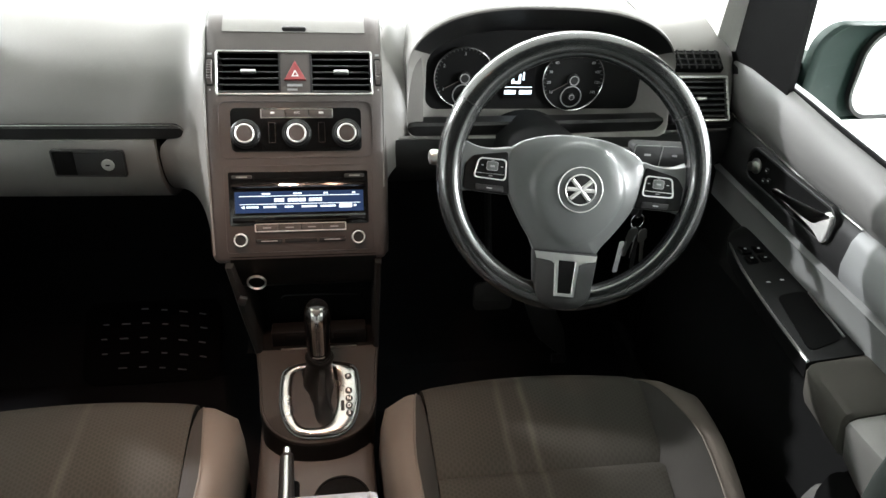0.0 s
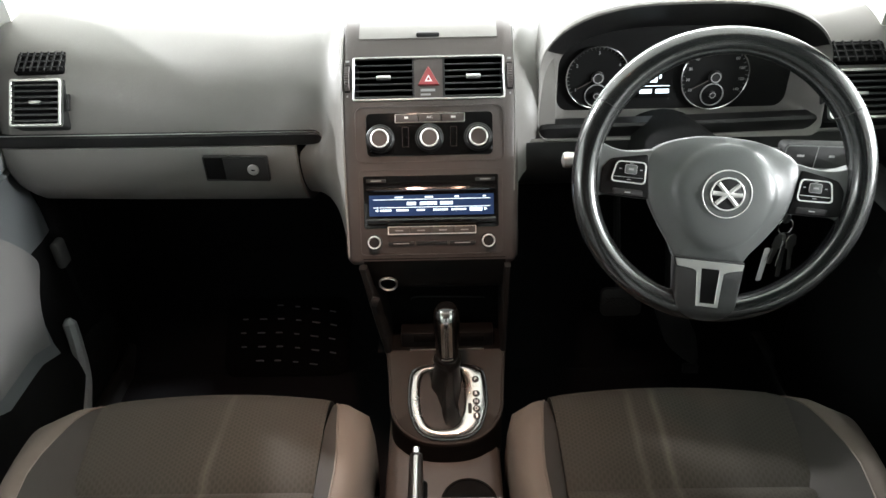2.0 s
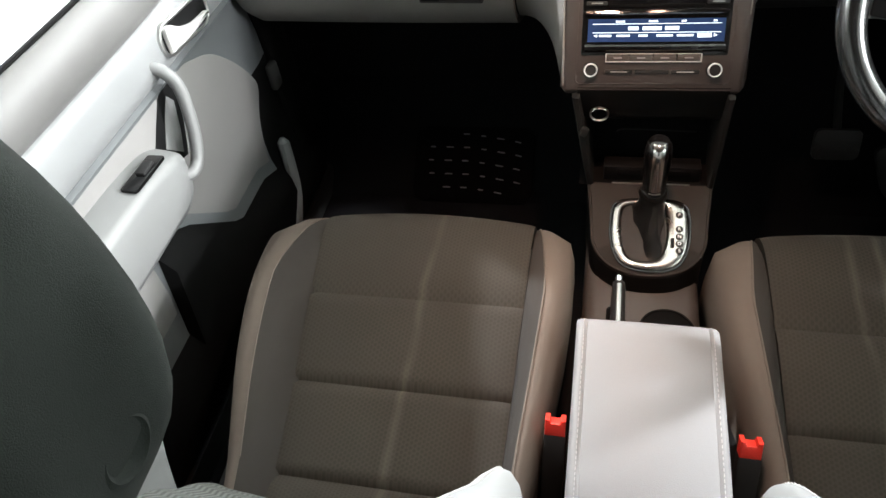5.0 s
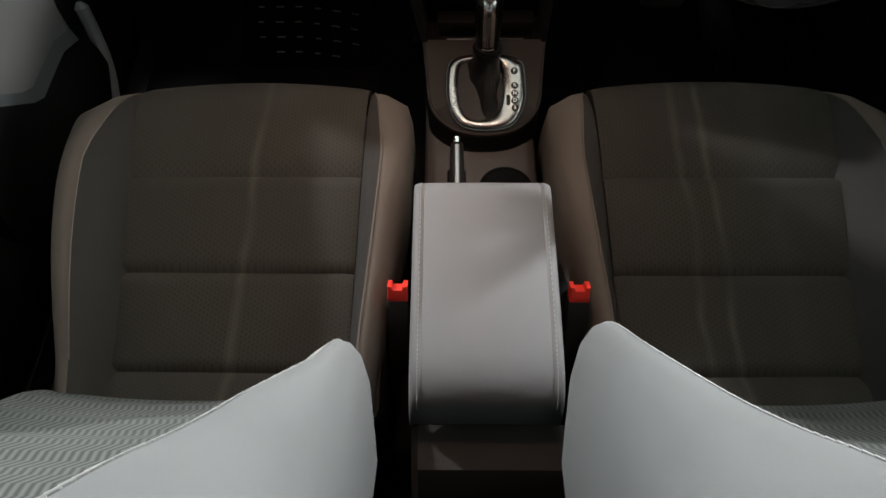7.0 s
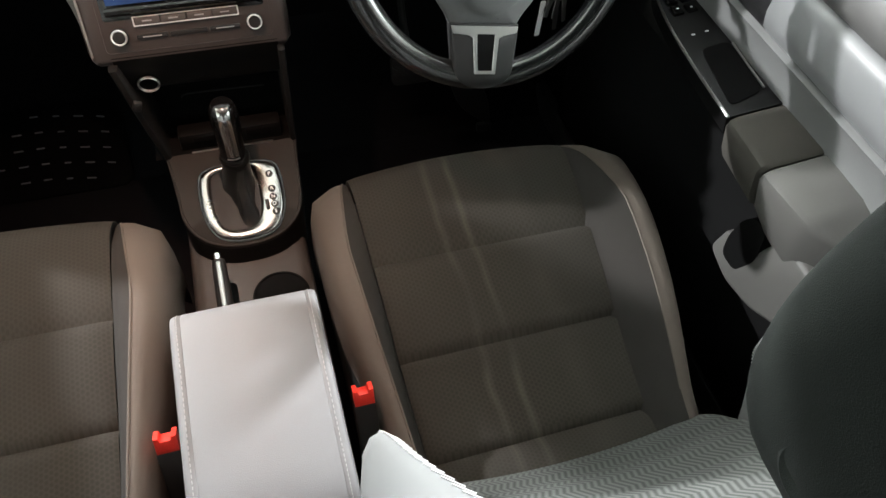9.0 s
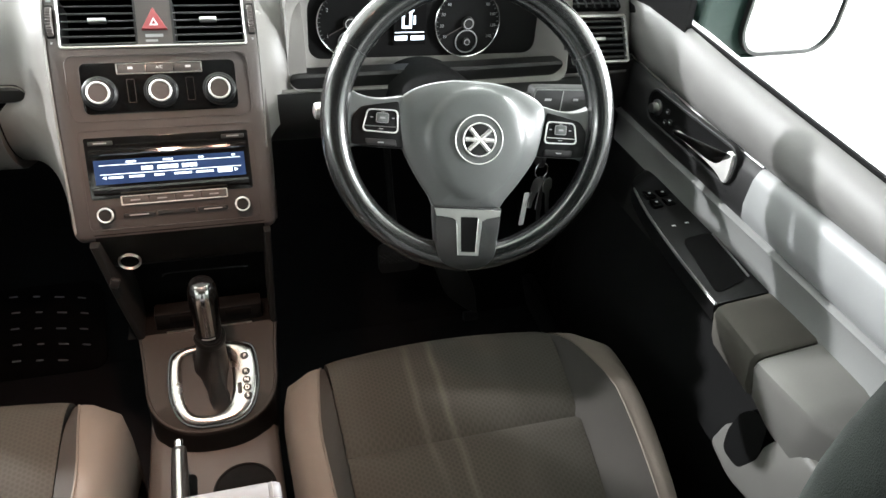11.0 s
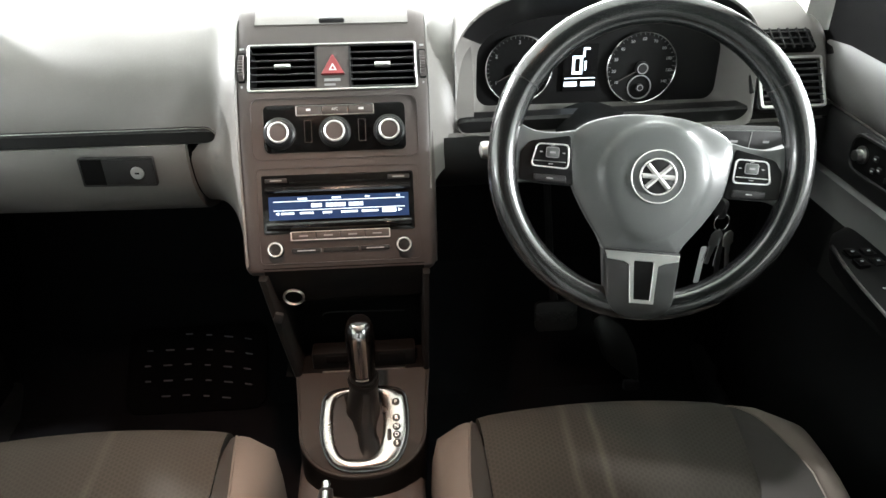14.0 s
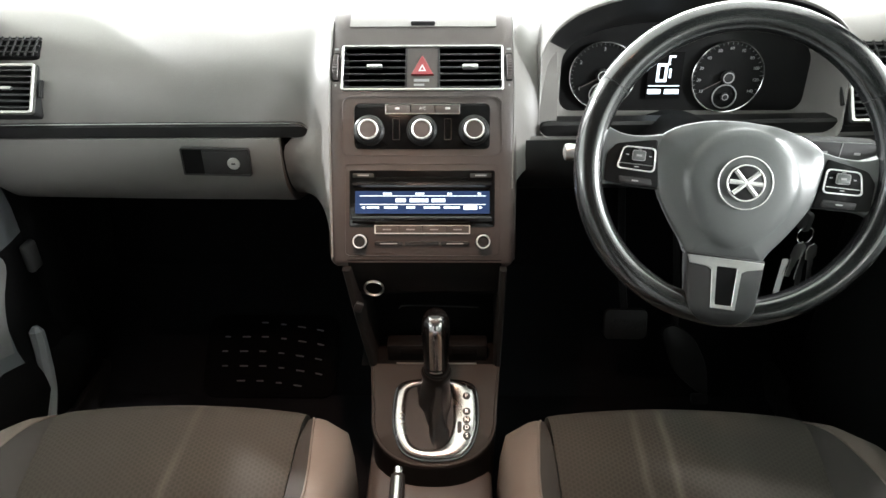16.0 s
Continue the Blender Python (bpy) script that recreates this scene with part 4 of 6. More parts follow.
WL = WH @ Matrix(((1, 0, 0, 0), (0, 1, 0, 0), (0, -0.1636, 1, -0.0059), (0, 0, 0, 1)))
IN = [(-0.0402, -0.1005), (-0.0378, -0.1090), (-0.0190, -0.1110), (-0.0135, -0.1140), (-0.0105, -0.1550), (0.0155, -0.1550), (0.0185, -0.1140), (0.0240, -0.1110), (0.0400, -0.1075), (0.0415, -0.1005)]
HOLE = [(-0.0078, -0.1095), (-0.0080, -0.1100), (-0.0083, -0.1110), (-0.0083, -0.1130), (-0.0062, -0.1510), (0.0112, -0.1510), (0.0134, -0.1130), (0.0134, -0.1110), (0.0132, -0.1100), (0.0130, -0.1095)]
part("inlay", frame_ring(IN, HOLE, -0.004, 0.0012, WL, bevel=0.0004), SATIN, low, "silver inlay")
part("slot", plate([HOLE[0], HOLE[4], HOLE[5], HOLE[9]], -0.004, 0.0004, 0, WL), VOID, low)
# column shroud and stalks
col = thing("steering_column", (0.38, 0.9, 0.62), "black steering column shroud with control stalks", "steering column")
part("shroud", loft([[(0.379 + w * math.cos(a), y, zc + h * math.sin(a)) for a in np.linspace(0, 2 * math.pi, 25)[:-1]] for y, zc, w, h in ((0.72, 0.712, 0.040, 0.030), (0.785, 0.698, 0.056, 0.046), (0.80, 0.695, 0.062, 0.052), (0.88, 0.682, 0.068, 0.056), (1.0, 0.66, 0.07, 0.056))], close_u=True, caps=True), POCKET, col)
part("stalk", sweep([(0.33, 0.80, 0.735), (0.26, 0.80, 0.735), (0.20, 0.80, 0.730)], [0.007, 0.006, 0.005], 12), DARK, col, "black control stalk")
part("stalk_tip", loft([[(x, 0.80 + r * math.cos(a), 0.729 + r * math.sin(a)) for a in np.linspace(0, 2 * math.pi, 17)[:-1]] for x, r in ((0.206, 0.007), (0.203, 0.0105), (0.193, 0.0115), (0.188, 0.010), (0.186, 0.004))], close_u=True, caps=True), SATIN, col, "silver tip of the stalk")
SR = basis((0.532, 0.80, 0.728), (1, 0, -0.06), (0, 0.12, 1))
part("stalk", sweep([(0.42, 0.80, 0.735), (0.50, 0.80, 0.731)], 0.008, 12), DARK, col, "black control stalk")
pd = part("stalk_paddle", plate(rounded(0.094, 0.036, 0.006, 4), -0.010, 0.010, 0.004, SR), SPOKE, col, "flat black wiper stalk")
part("stalk_edge", frame_ring(rounded(0.090, 0.0325, 0.005, 4), rounded(0.0875, 0.030, 0.004, 4), 0.009, 0.0106, SR, bevel=0.0003), HUB, pd)
part("stalk_line", boxed(-0.002, -0.001, -0.015, 0.015, 0.0098, 0.0106, 0, SR), GREYPRINT, pd)
bars([(-0.028, -0.018), (0.016, 0.024)], 0.002, 0.003, 0.0102, GREYPRINT, SR, pd)
part("stalk_cap", boxed(0.043, 0.0475, -0.016, 0.016, -0.009, 0.0095, 0.002, SR), SATIN, col)

# keys in the ignition
keys = thing("key_bunch", (0.552, 0.86, 0.60), "bunch of keys hanging from the ignition lock", "keys")
part("lock", turned([(0.014, -0.012), (0.014, 0.004), (0.011, 0.006), (0.0, 0.006)], 24, basis((0.545, 0.872, 0.612), (1, 0, 0), (0, 0.5, 0.87))), DARK, keys)
part("lock_tube", sweep([(0.545, 0.868, 0.614), (0.548, 0.95, 0.645), (0.55, 0.985, 0.655)], 0.012, 14), DARK, keys)
part("key_bow", plate(rounded(0.018, 0.030, 0.006, 4), -0.004, 0.004, 0.002, basis((0.549, 0.855, 0.600), (0.3, -1, 0), (0.1, 0, 1))), DARK, keys)
part("key_ring", sweep([(0.552 + 0.011 * math.cos(a), 0.850, 0.580 + 0.014 * math.sin(a)) for a in np.linspace(0, 2 * math.pi, 25)[:-1]], 0.0011, 6, closed=True), CHROME, keys)
for k, (x, lean, ln, mt) in enumerate(((0.556, 4, 0.085, DARK), (0.548, -10, 0.055, SATIN), (0.561, 12, 0.07, SATIN))):
    KM = basis((x, 0.850 - 0.004 * k, 0.568), (1, 0.2 * k, 0), (0, 0, 1)) @ pose(0, 0, 0, 0, 0, lean)
    part("key", plate([(-0.009, -0.022), (-0.004, -0.026), (-0.0032, -ln), (0.0028, -ln), (0.0034, -0.05), (0.0022, -0.045), (0.0034, -0.038), (0.004, -0.026), (0.009, -0.022), (0.009, -0.006), (0.005, 0.0), (-0.005, 0.0), (-0.009, -0.006)][::-1], -0.001, 0.0014, 0.0004, KM), mt, keys)
part("tag", plate(rounded(0.009, 0.065, 0.002, 3), -0.0006, 0.0006, 0, basis((0.531, 0.846, 0.510), (1, 0.1, 0), (0.22, 0, 1))), WHITE, keys, "narrow white paper tag")
for k in range(3):
    part("cord", sweep(dense([(0.550, 0.848, 0.570), (0.540 + 0.006 * k, 0.845, 0.55), (0.535 + 0.008 * k, 0.845, 0.53 - 0.006 * k), (0.532 + 0.010 * k, 0.846, 0.515 - 0.004 * k)], 8), 0.0008, 5), THREAD, keys)

# pedals and the passenger's mat
ped = thing("brake_pedal", (0.39, 1.15, 0.0), "cross-ribbed black rubber brake pedal", "pedal")
PM = basis((0.392, 1.105, 0.230), (1, 0, 0), (0, 0.35, 1))
pp = part("pad", plate(rounded(0.086, 0.062, 0.012, 4), -0.008, 0.004, 0.002, PM), DARK, ped)
for k in range(7):
    for a in (-38, 38):
        part("rib", boxed(-0.017, 0.017, -0.0012, 0.0012, 0.003, 0.0055, 0.0006, PM @ pose(-0.030 + 0.010 * k, 0, 0) @ pose(0, 0, 0, 0, 0, a)), DARK, pp)
part("arm", sweep([(0.392, 1.115, 0.235), (0.395, 1.20, 0.30), (0.398, 1.30, 0.45)], 0.008, 8), DARK, ped)
ped = thing("accelerator_pedal", (0.54, 1.12, 0.0), "long leaf-shaped black accelerator pedal", "pedal")
PM = basis((0.525, 1.10, 0.14), (1, 0, 0), (0, 0.28, 1))
part("pad", plate(soft([(-0.057, 0.071), (-0.027, 0.083), (0.016, 0.050), (0.044, -0.009), (0.054, -0.080), (0.026, -0.066), (-0.022, -0.024)][::-1], 0.02), -0.006, 0.006, 0.003, PM), DARK, ped)
part("hinge", boxed(0.022, 0.056, -0.098, -0.078, -0.012, 0.004, 0.003, PM), DARK, ped)
part("arm", sweep([(0.50, 1.125, 0.21), (0.515, 1.20, 0.26), (0.52, 1.30, 0.40)], 0.007, 8), DARK, ped)
FM = basis((-0.37, 1.20, 0.056), (1, 0, 0), (0, 0.26, 0.22))
mat_ = thing("floor_mat", (-0.37, 1.2, 0.05), "black rubber floor mat with pale raised dashes", "floor mat")
mp = part("sheet", plate(rounded(0.30, 0.19, 0.03, 5, 0.0, 0.008), 0.0, 0.006, 0.002, FM), MATSHEET, mat_)
for r in range(5):
    for c in range(6):
        if r == 0 and c < 2 or r == 4 and c in (0, 5):
            continue
        w = 0.0065 + 0.0015 * ((r * 3 + c * 5) % 3)
        part("dash_rib", boxed(-w, w, -0.0015, 0.0015, 0.004, 0.0085, 0.001, FM @ pose(-0.107 + 0.043 * c + 0.003 * (r % 2), 0.084 - 0.0335 * r - 0.0042 * max(0, c - 2) ** 1.3, 0, 0, 0, -4 * max(0, c - 2))), MATRIB, mp)

# ---- centre console ----
# the console leans a little with the tunnel
CONSOLE_LEAN = Matrix(((0.987, -0.001, 0.009, -0.0017), (-0.003, 0.993, -0.022, -0.0042), (-0.006, 0.020, 0.979, 0.0119), (0, 0, 0, 1)))
SET["to"] = CONSOLE_LEAN
con = thing("centre_console", (0.01, 0.6, 0.0), "grey plastic centre console between the front seats", "centre console")
CX = 0.012


# tray; the lever slot and cup well are flat near-black shapes, shade by colour
tray_rows = []
for y in (0.12, 0.30, 0.545, 0.585, 0.63, 0.68, 0.80):
    tray_rows.append([(CX - 0.095, y, 0.02), (CX - 0.092, y, 0.24), (CX - 0.086, y, 0.256), (CX - 0.07, y, 0.262), (CX + 0.07, y, 0.262), (CX + 0.086, y, 0.256), (CX + 0.092, y, 0.24), (CX + 0.095, y, 0.02)])
part("tray", loft(tray_rows, caps=True, close_u=True), CONSOLE, con, angle=60)
part("cup_well", turned([(0.043, 0.0006), (0.043, 0.0018), (0.040, 0.002), (0.039, 0.0012), (0.0, 0.0010)], 36, pose(0.050, 0.590, 0.262)), VOID, con, "round black cup holder")
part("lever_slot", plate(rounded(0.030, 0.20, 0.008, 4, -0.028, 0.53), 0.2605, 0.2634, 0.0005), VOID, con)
SET["to"] = Matrix.Identity(4)
# shift panel: a sloped plate with a raised lip on a dark skirt


def tilt_z(y):
    return 0.324 + 0.329 * (y - 0.672)


def console_ring(k, drop, n=28):
    """The plan of the shift panel, k times as wide: slightly tapered sides, rounded towards the seats."""
    pts = [(0.0175 - 0.101 * k, 0.812), (0.0175 - 0.096 * k, 0.770)]
    for j in range(n + 1):
        a = math.pi * j / n
        c, sn = math.cos(a), math.sin(a)
        pts.append((0.0175 - 0.0925 * k * math.copysign(abs(c) ** 0.86, c), 0.735 - (0.735 - 0.6535) * abs(sn) ** 0.86 * (1 - (1 - k) * 1.1) - drop))
    return pts + [(0.0175 + 0.096 * k, 0.770), (0.0175 + 0.101 * k, 0.812)]


def panel_row(k, dz=0.0, drop=0.0):
    return [(x, y, tilt_z(y) + dz) for x, y in console_ring(k, drop)]


rows = [panel_row(1.0, -0.006), panel_row(1.0, -0.001), panel_row(0.992, 0.0), panel_row(0.965, 0.0), panel_row(0.960, -0.0012), panel_row(0.952, 0.0)]
rows += [[(0.0175 + (x - 0.0175) * f, 0.745 + (y - 0.745) * f, tilt_z(0.745 + (y - 0.745) * f)) for x, y in console_ring(0.952, 0.0)] for f in (0.5, 0.02)]
part("shift_panel", loft(rows, close_u=True), SHIFT, con, "brown-grey panel round the gear lever", angle=50)
rows = []
for f, dy, z in ((0.992, 0.0, None), (0.990, 0.002, 0.75), (0.985, 0.005, 0.4), (0.985, 0.010, 0.0), (0.985, 0.0105, -0.3)):
    rows.append([(0.0165 + (x - 0.0175) * f, y - dy * min(1, max(0, (0.80 - y) / 0.1)), tilt_z(y) - 0.006 if z is None else 0.262 + (tilt_z(y) - 0.270) * z) for x, y in console_ring(1.0, 0.0)])
part("skirt", loft(rows, close_u=True), SWITCHES, con, "black skirt under the panel")
GA = basis((0.0198, 0.7215, tilt_z(0.7215) + 0.0005), (1, 0, 0), (0, 1, 0.329))
G_OUT = soft([(-0.0560, 0.0635), (-0.0618, 0.030), (-0.0612, -0.020), (-0.040, -0.0630), (0.040, -0.0630), (0.0612, -0.020), (0.0618, 0.030), (0.0560, 0.0635)], [0.034, 0.02, 0.035, 0.035, 0.035, 0.035, 0.02, 0.034], 5)
G_IN = soft([(-0.0400, 0.0550), (-0.0452, 0.028), (-0.0446, -0.020), (-0.030, -0.0475), (0.012, -0.0475), (0.0262, -0.020), (0.0270, 0.028), (0.0225, 0.0550)], [0.024, 0.02, 0.026, 0.026, 0.022, 0.022, 0.02, 0.024], 5)
rows = []
for f, z in ((0.0, -0.004), (0.0, 0.0012), (0.10, 0.0036), (0.35, 0.0052), (0.65, 0.0050), (0.90, 0.0032), (1.0, 0.0008), (1.0, -0.004)):
    rows.append([(o[0] + (i[0] - o[0]) * f, o[1] + (i[1] - o[1]) * f, z) for o, i in zip(G_OUT, G_IN)])
gate = part("gate_plate", loft(rows, close_u=True, close_v=True, m=GA), GATE, con, "bright silver gate plate with gear letters", angle=60)
part("gate_well", plate(shrink(G_IN[::-1], -0.001)[::-1], -0.004, 0.0006, 0, GA), VOID, con)
part("gate_edge", frame_ring(shrink(G_OUT, -0.0030), shrink(G_OUT, 0.0004), -0.002, 0.0016, GA, bevel=0.0005), PIANO, con)
for tx, yy in (("P", 0.036), ("R", 0.0105), ("N", -0.003), ("D", -0.0155), ("S", -0.028)):
    part("marker", turned([(0.0058, 0.003), (0.0058, 0.0058), (0.0050, 0.0062), (0.0, 0.0062)], 18, GA @ pose(0.0455, yy, 0)), DARK, gate)
    words(tx, 0.0082, RINGS, GA @ pose(0.0455, yy, 0.0064), gate)
part("marker", plate(rounded(0.006, 0.017, 0.002, 3, 0.0350, -0.0145), 0.003, 0.0064, 0.0006, GA), DARK, gate)
lever = thing("gear_lever", (0.0205, 0.763, 0.345), "automatic gear lever with a chrome-topped black grip and leather boot", "gear lever")
# the boot falls steeply from the neck to the gate; one fold runs down from it towards the seats
rows = []
for k in range(15):
    g = 1 - k / 14
    row = []
    for p in dense([GA @ Vector((x, y, 0.0012)) for x, y in G_IN + G_IN[:1]], 73)[:-1]:
        p = Vector(p)
        a = math.atan2(p.y - 0.732, p.x - 0.012)
        neck = Vector((0.0205 + 0.0200 * math.cos(a), 0.760 + 0.0215 * math.sin(a), 0.388))
        fold = math.exp(-((a + 1.35 + 0.10 * math.sin(5 * g)) / 0.42) ** 2)
        q = neck.lerp(p, g)
        steep = max(1.1, 4.6 + 1.2 * math.sin(2 * a + 0.6) - 3.3 * fold)
        q.z = p.z + (neck.z - p.z) * (1 - g) ** steep + 0.0016 * math.sin(7 * a + 9 * g) * math.sin(math.pi * g)
        row.append(tuple(q))
    rows.append(row)
for r, z in ((0.0222, 0.392), (0.0228, 0.3965), (0.0216, 0.4005), (0.0188, 0.4000), (0.0180, 0.3970), (0.0200, 0.4015), (0.0192, 0.4050), (0.0166, 0.4065)):
    rows.append([(0.0205 + r * math.cos(a), 0.7625 + r * 1.08 * math.sin(a), z + 0.0022 * math.sin(2 * a + 0.5)) for a in [math.atan2(q[1] - 0.760, q[0] - 0.0205) for q in rows[14]]])
part("boot", loft(rows, close_u=True, caps=True), BOOT, lever, "creased black leather boot", angle=70)
grip = dense([(0.763, 0.400, 0.0180), (0.763, 0.412, 0.0184), (0.764, 0.432, 0.0190), (0.766, 0.456, 0.0205), (0.767, 0.474, 0.0212), (0.768, 0.488, 0.0195), (0.769, 0.497, 0.0140), (0.769, 0.500, 0.005)], 26)
part("grip", loft([[(0.0205 + r * math.cos(a), y + r * 1.1 * math.sin(a), z) for a in np.linspace(0, 2 * math.pi, 29)[:-1]] for y, z, r in grip], close_u=True, caps=True), PIANO, lever)
part("chrome_band", thicken(loft([[(0.0205 + 0.0086 * u, y - 1.1 * math.sqrt(max(r * r - (0.0086 * u) ** 2, 1e-6)) - 0.0006, z + 0.0006) for u in np.linspace(-1, 1, 11)] for y, z, r in grip[4:-3]]), 0.001), CHROME, lever, "bright chrome band down the grip")
part("collar", thicken(loft([[(0.0205 + 0.0088 * u, 0.763 - 1.1 * math.sqrt(0.0188 ** 2 - (0.0088 * u) ** 2) - 0.0006, z) for u in np.linspace(-1, 1, 9)] for z in (0.4105, 0.4122)]), 0.001), SATIN, lever, "thin silver line round the neck")
SET["to"] = CONSOLE_LEAN
hb = thing("handbrake", (-0.028, 0.5, 0.265), "black handbrake lever with a chrome button, lowered", "handbrake")
part("lever", sweep(dense([(-0.028, 0.40, 0.285), (-0.028, 0.50, 0.30), (-0.028, 0.58, 0.322), (-0.028, 0.624, 0.334)], 10), [0.010, 0.011, 0.0115, 0.012, 0.012, 0.0115, 0.011, 0.0105, 0.010, 0.009], 14), DARK, hb)
part("inlay", sweep([(-0.028, 0.47, 0.3065), (-0.028, 0.55, 0.3275), (-0.028, 0.615, 0.3425)], 0.0035, 8), SATIN, hb, "silver strip on the lever")
part("button", turned([(0.006, -0.006), (0.006, 0.006), (0.005, 0.008), (0.0, 0.0085)], 18, basis((-0.028, 0.627, 0.3355), (1, 0, 0), (0, -0.3, 0.95)) @ pose(0, 0, 0, 180)), CHROME, hb, "chrome release button")
# upright part under the stack
SET["to"] = Matrix.Identity(4)
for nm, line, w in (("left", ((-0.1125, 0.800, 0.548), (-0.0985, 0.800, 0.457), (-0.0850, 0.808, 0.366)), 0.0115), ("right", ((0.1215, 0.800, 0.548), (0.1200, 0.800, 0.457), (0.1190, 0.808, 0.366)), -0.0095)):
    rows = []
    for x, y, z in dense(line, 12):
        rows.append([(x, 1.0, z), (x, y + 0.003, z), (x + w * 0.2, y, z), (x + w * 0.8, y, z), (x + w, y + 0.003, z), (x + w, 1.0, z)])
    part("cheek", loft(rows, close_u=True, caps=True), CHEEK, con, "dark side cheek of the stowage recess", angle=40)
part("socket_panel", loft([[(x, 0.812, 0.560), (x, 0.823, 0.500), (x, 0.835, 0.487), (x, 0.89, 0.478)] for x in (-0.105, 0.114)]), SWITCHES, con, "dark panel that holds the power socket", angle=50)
# the shade deep in the recess is put into its near-black colour
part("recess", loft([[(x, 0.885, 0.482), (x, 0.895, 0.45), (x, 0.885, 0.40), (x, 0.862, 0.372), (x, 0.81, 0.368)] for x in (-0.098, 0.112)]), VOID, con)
SK = basis((-0.0705, 0.8165, 0.510), (1, 0, 0), (0, -0.18, 0.98))
sk = part("power_socket", turned([(0.0150, 0), (0.0150, 0.003), (0.0138, 0.0045), (0.0126, 0.003), (0.0120, -0.002)], 28, SK, caps=False), SATIN, con, "ringed power socket")
part("plug", turned([(0.0122, 0.0), (0.0122, 0.001), (0.0, 0.001)], 24, SK), VOID, sk)
part("hook", boxed(-0.006, 0.006, -0.008, 0.008, -0.003, 0.004, 0.002, basis((-0.0925, 0.798, 0.488), (1, 0, -0.4), (0.3, 0, 1)), 2), SPOKE, con, "small grey hook on the cheek")
part("blank_switch", boxed(-0.058, 0.098, 0.822, 0.850, 0.366, 0.398, 0.003), SWITCHES, con)
for x in (-0.037, 0.043):
    part("switch_well", boxed(x, x + 0.040, 0.8205, 0.825, 0.379, 0.393, 0.002), VOID, con)
part("pocket_lip", sweep(dense([(-0.040, 0.862, 0.440), (-0.030, 0.860, 0.447), (0.020, 0.858, 0.448), (0.085, 0.860, 0.444)], 12), 0.0012, 6), DARK, con)
part("switch_rim", boxed(-0.0430, 0.0815, 0.8115, 0.8140, 0.3695, 0.3712, 0.0004), SATIN, con, "thin bright line before the switches")
# armrest box
SET["to"] = Matrix(((1.013, -0.004, 0.016, -0.0035), (-0.000, 1.004, -0.045, 0.0128), (-0.005, 0.111, 1.044, -0.0744), (0, 0, 0, 1)))
arm = thing("armrest", (0.004, 0.33, 0.262), "pale grey leather armrest with white stitching", "armrest")
prof = dense([(0.482, 0.398), (0.486, 0.418), (0.478, 0.434), (0.455, 0.4405), (0.38, 0.4415), (0.30, 0.441), (0.235, 0.437), (0.205, 0.424), (0.192, 0.40), (0.188, 0.375)], 34)
rows = []
for x, dz in ((-0.088, -0.012), (-0.087, -0.005), (-0.083, -0.0012), (-0.076, 0.0), (-0.074, -0.0012), (-0.072, 0.0), (0.0, 0.0008), (0.072, 0.0), (0.074, -0.0012), (0.076, 0.0), (0.083, -0.0012), (0.087, -0.005), (0.088, -0.012)):
    low = [(y + (0.33 - y) * 0.06, max(0.392, z - 0.03)) for y, z in prof[4:-4:4]][::-1]
    rows.append([(0.004 + x * (1.0 + 0.06 * (0.48 - y)), y, z + dz) for y, z in prof + low])
bm = loft(rows, close_u=True, caps=True)
part("lid", bm, LIDCLOTH, arm, "pale grey leather lid", angle=50)
for s in (-1, 1):
    st = bmesh.new()
    for k in range(80):
        y, z = curve(prof, 0.10 + 0.74 * k / 79)
        y2, z2 = curve(prof, 0.10 + 0.74 * (k + 0.6) / 79)
        sweep([(0.004 + s * 0.0785 * (1 + 0.06 * (0.48 - y)), y, z + 0.0006), (0.004 + s * 0.0785 * (1 + 0.06 * (0.48 - y)), y2, z2 + 0.0006)], 0.0005, 5, bm=st)
    tagged(part("stitching", st, THREAD, arm, "white stitching"), kind="stuff")
part("post", boxed(-0.064, 0.072, 0.20, 0.43, 0.262, 0.40, 0.01), DARK, arm)
part("rear_box", loft([[(CX + sx, y, z) for sx, z in ((-0.096, 0.02), (-0.096, zt - 0.01), (-0.088, zt), (0.088, zt), (0.096, zt - 0.01), (0.096, 0.02))] for y, zt in ((0.19, 0.365), (0.14, 0.355), (0.09, 0.30), (0.07, 0.2))], close_u=True, caps=True), CONSOLE, arm, "brown-grey rear end of the console")

# ---- seats ----


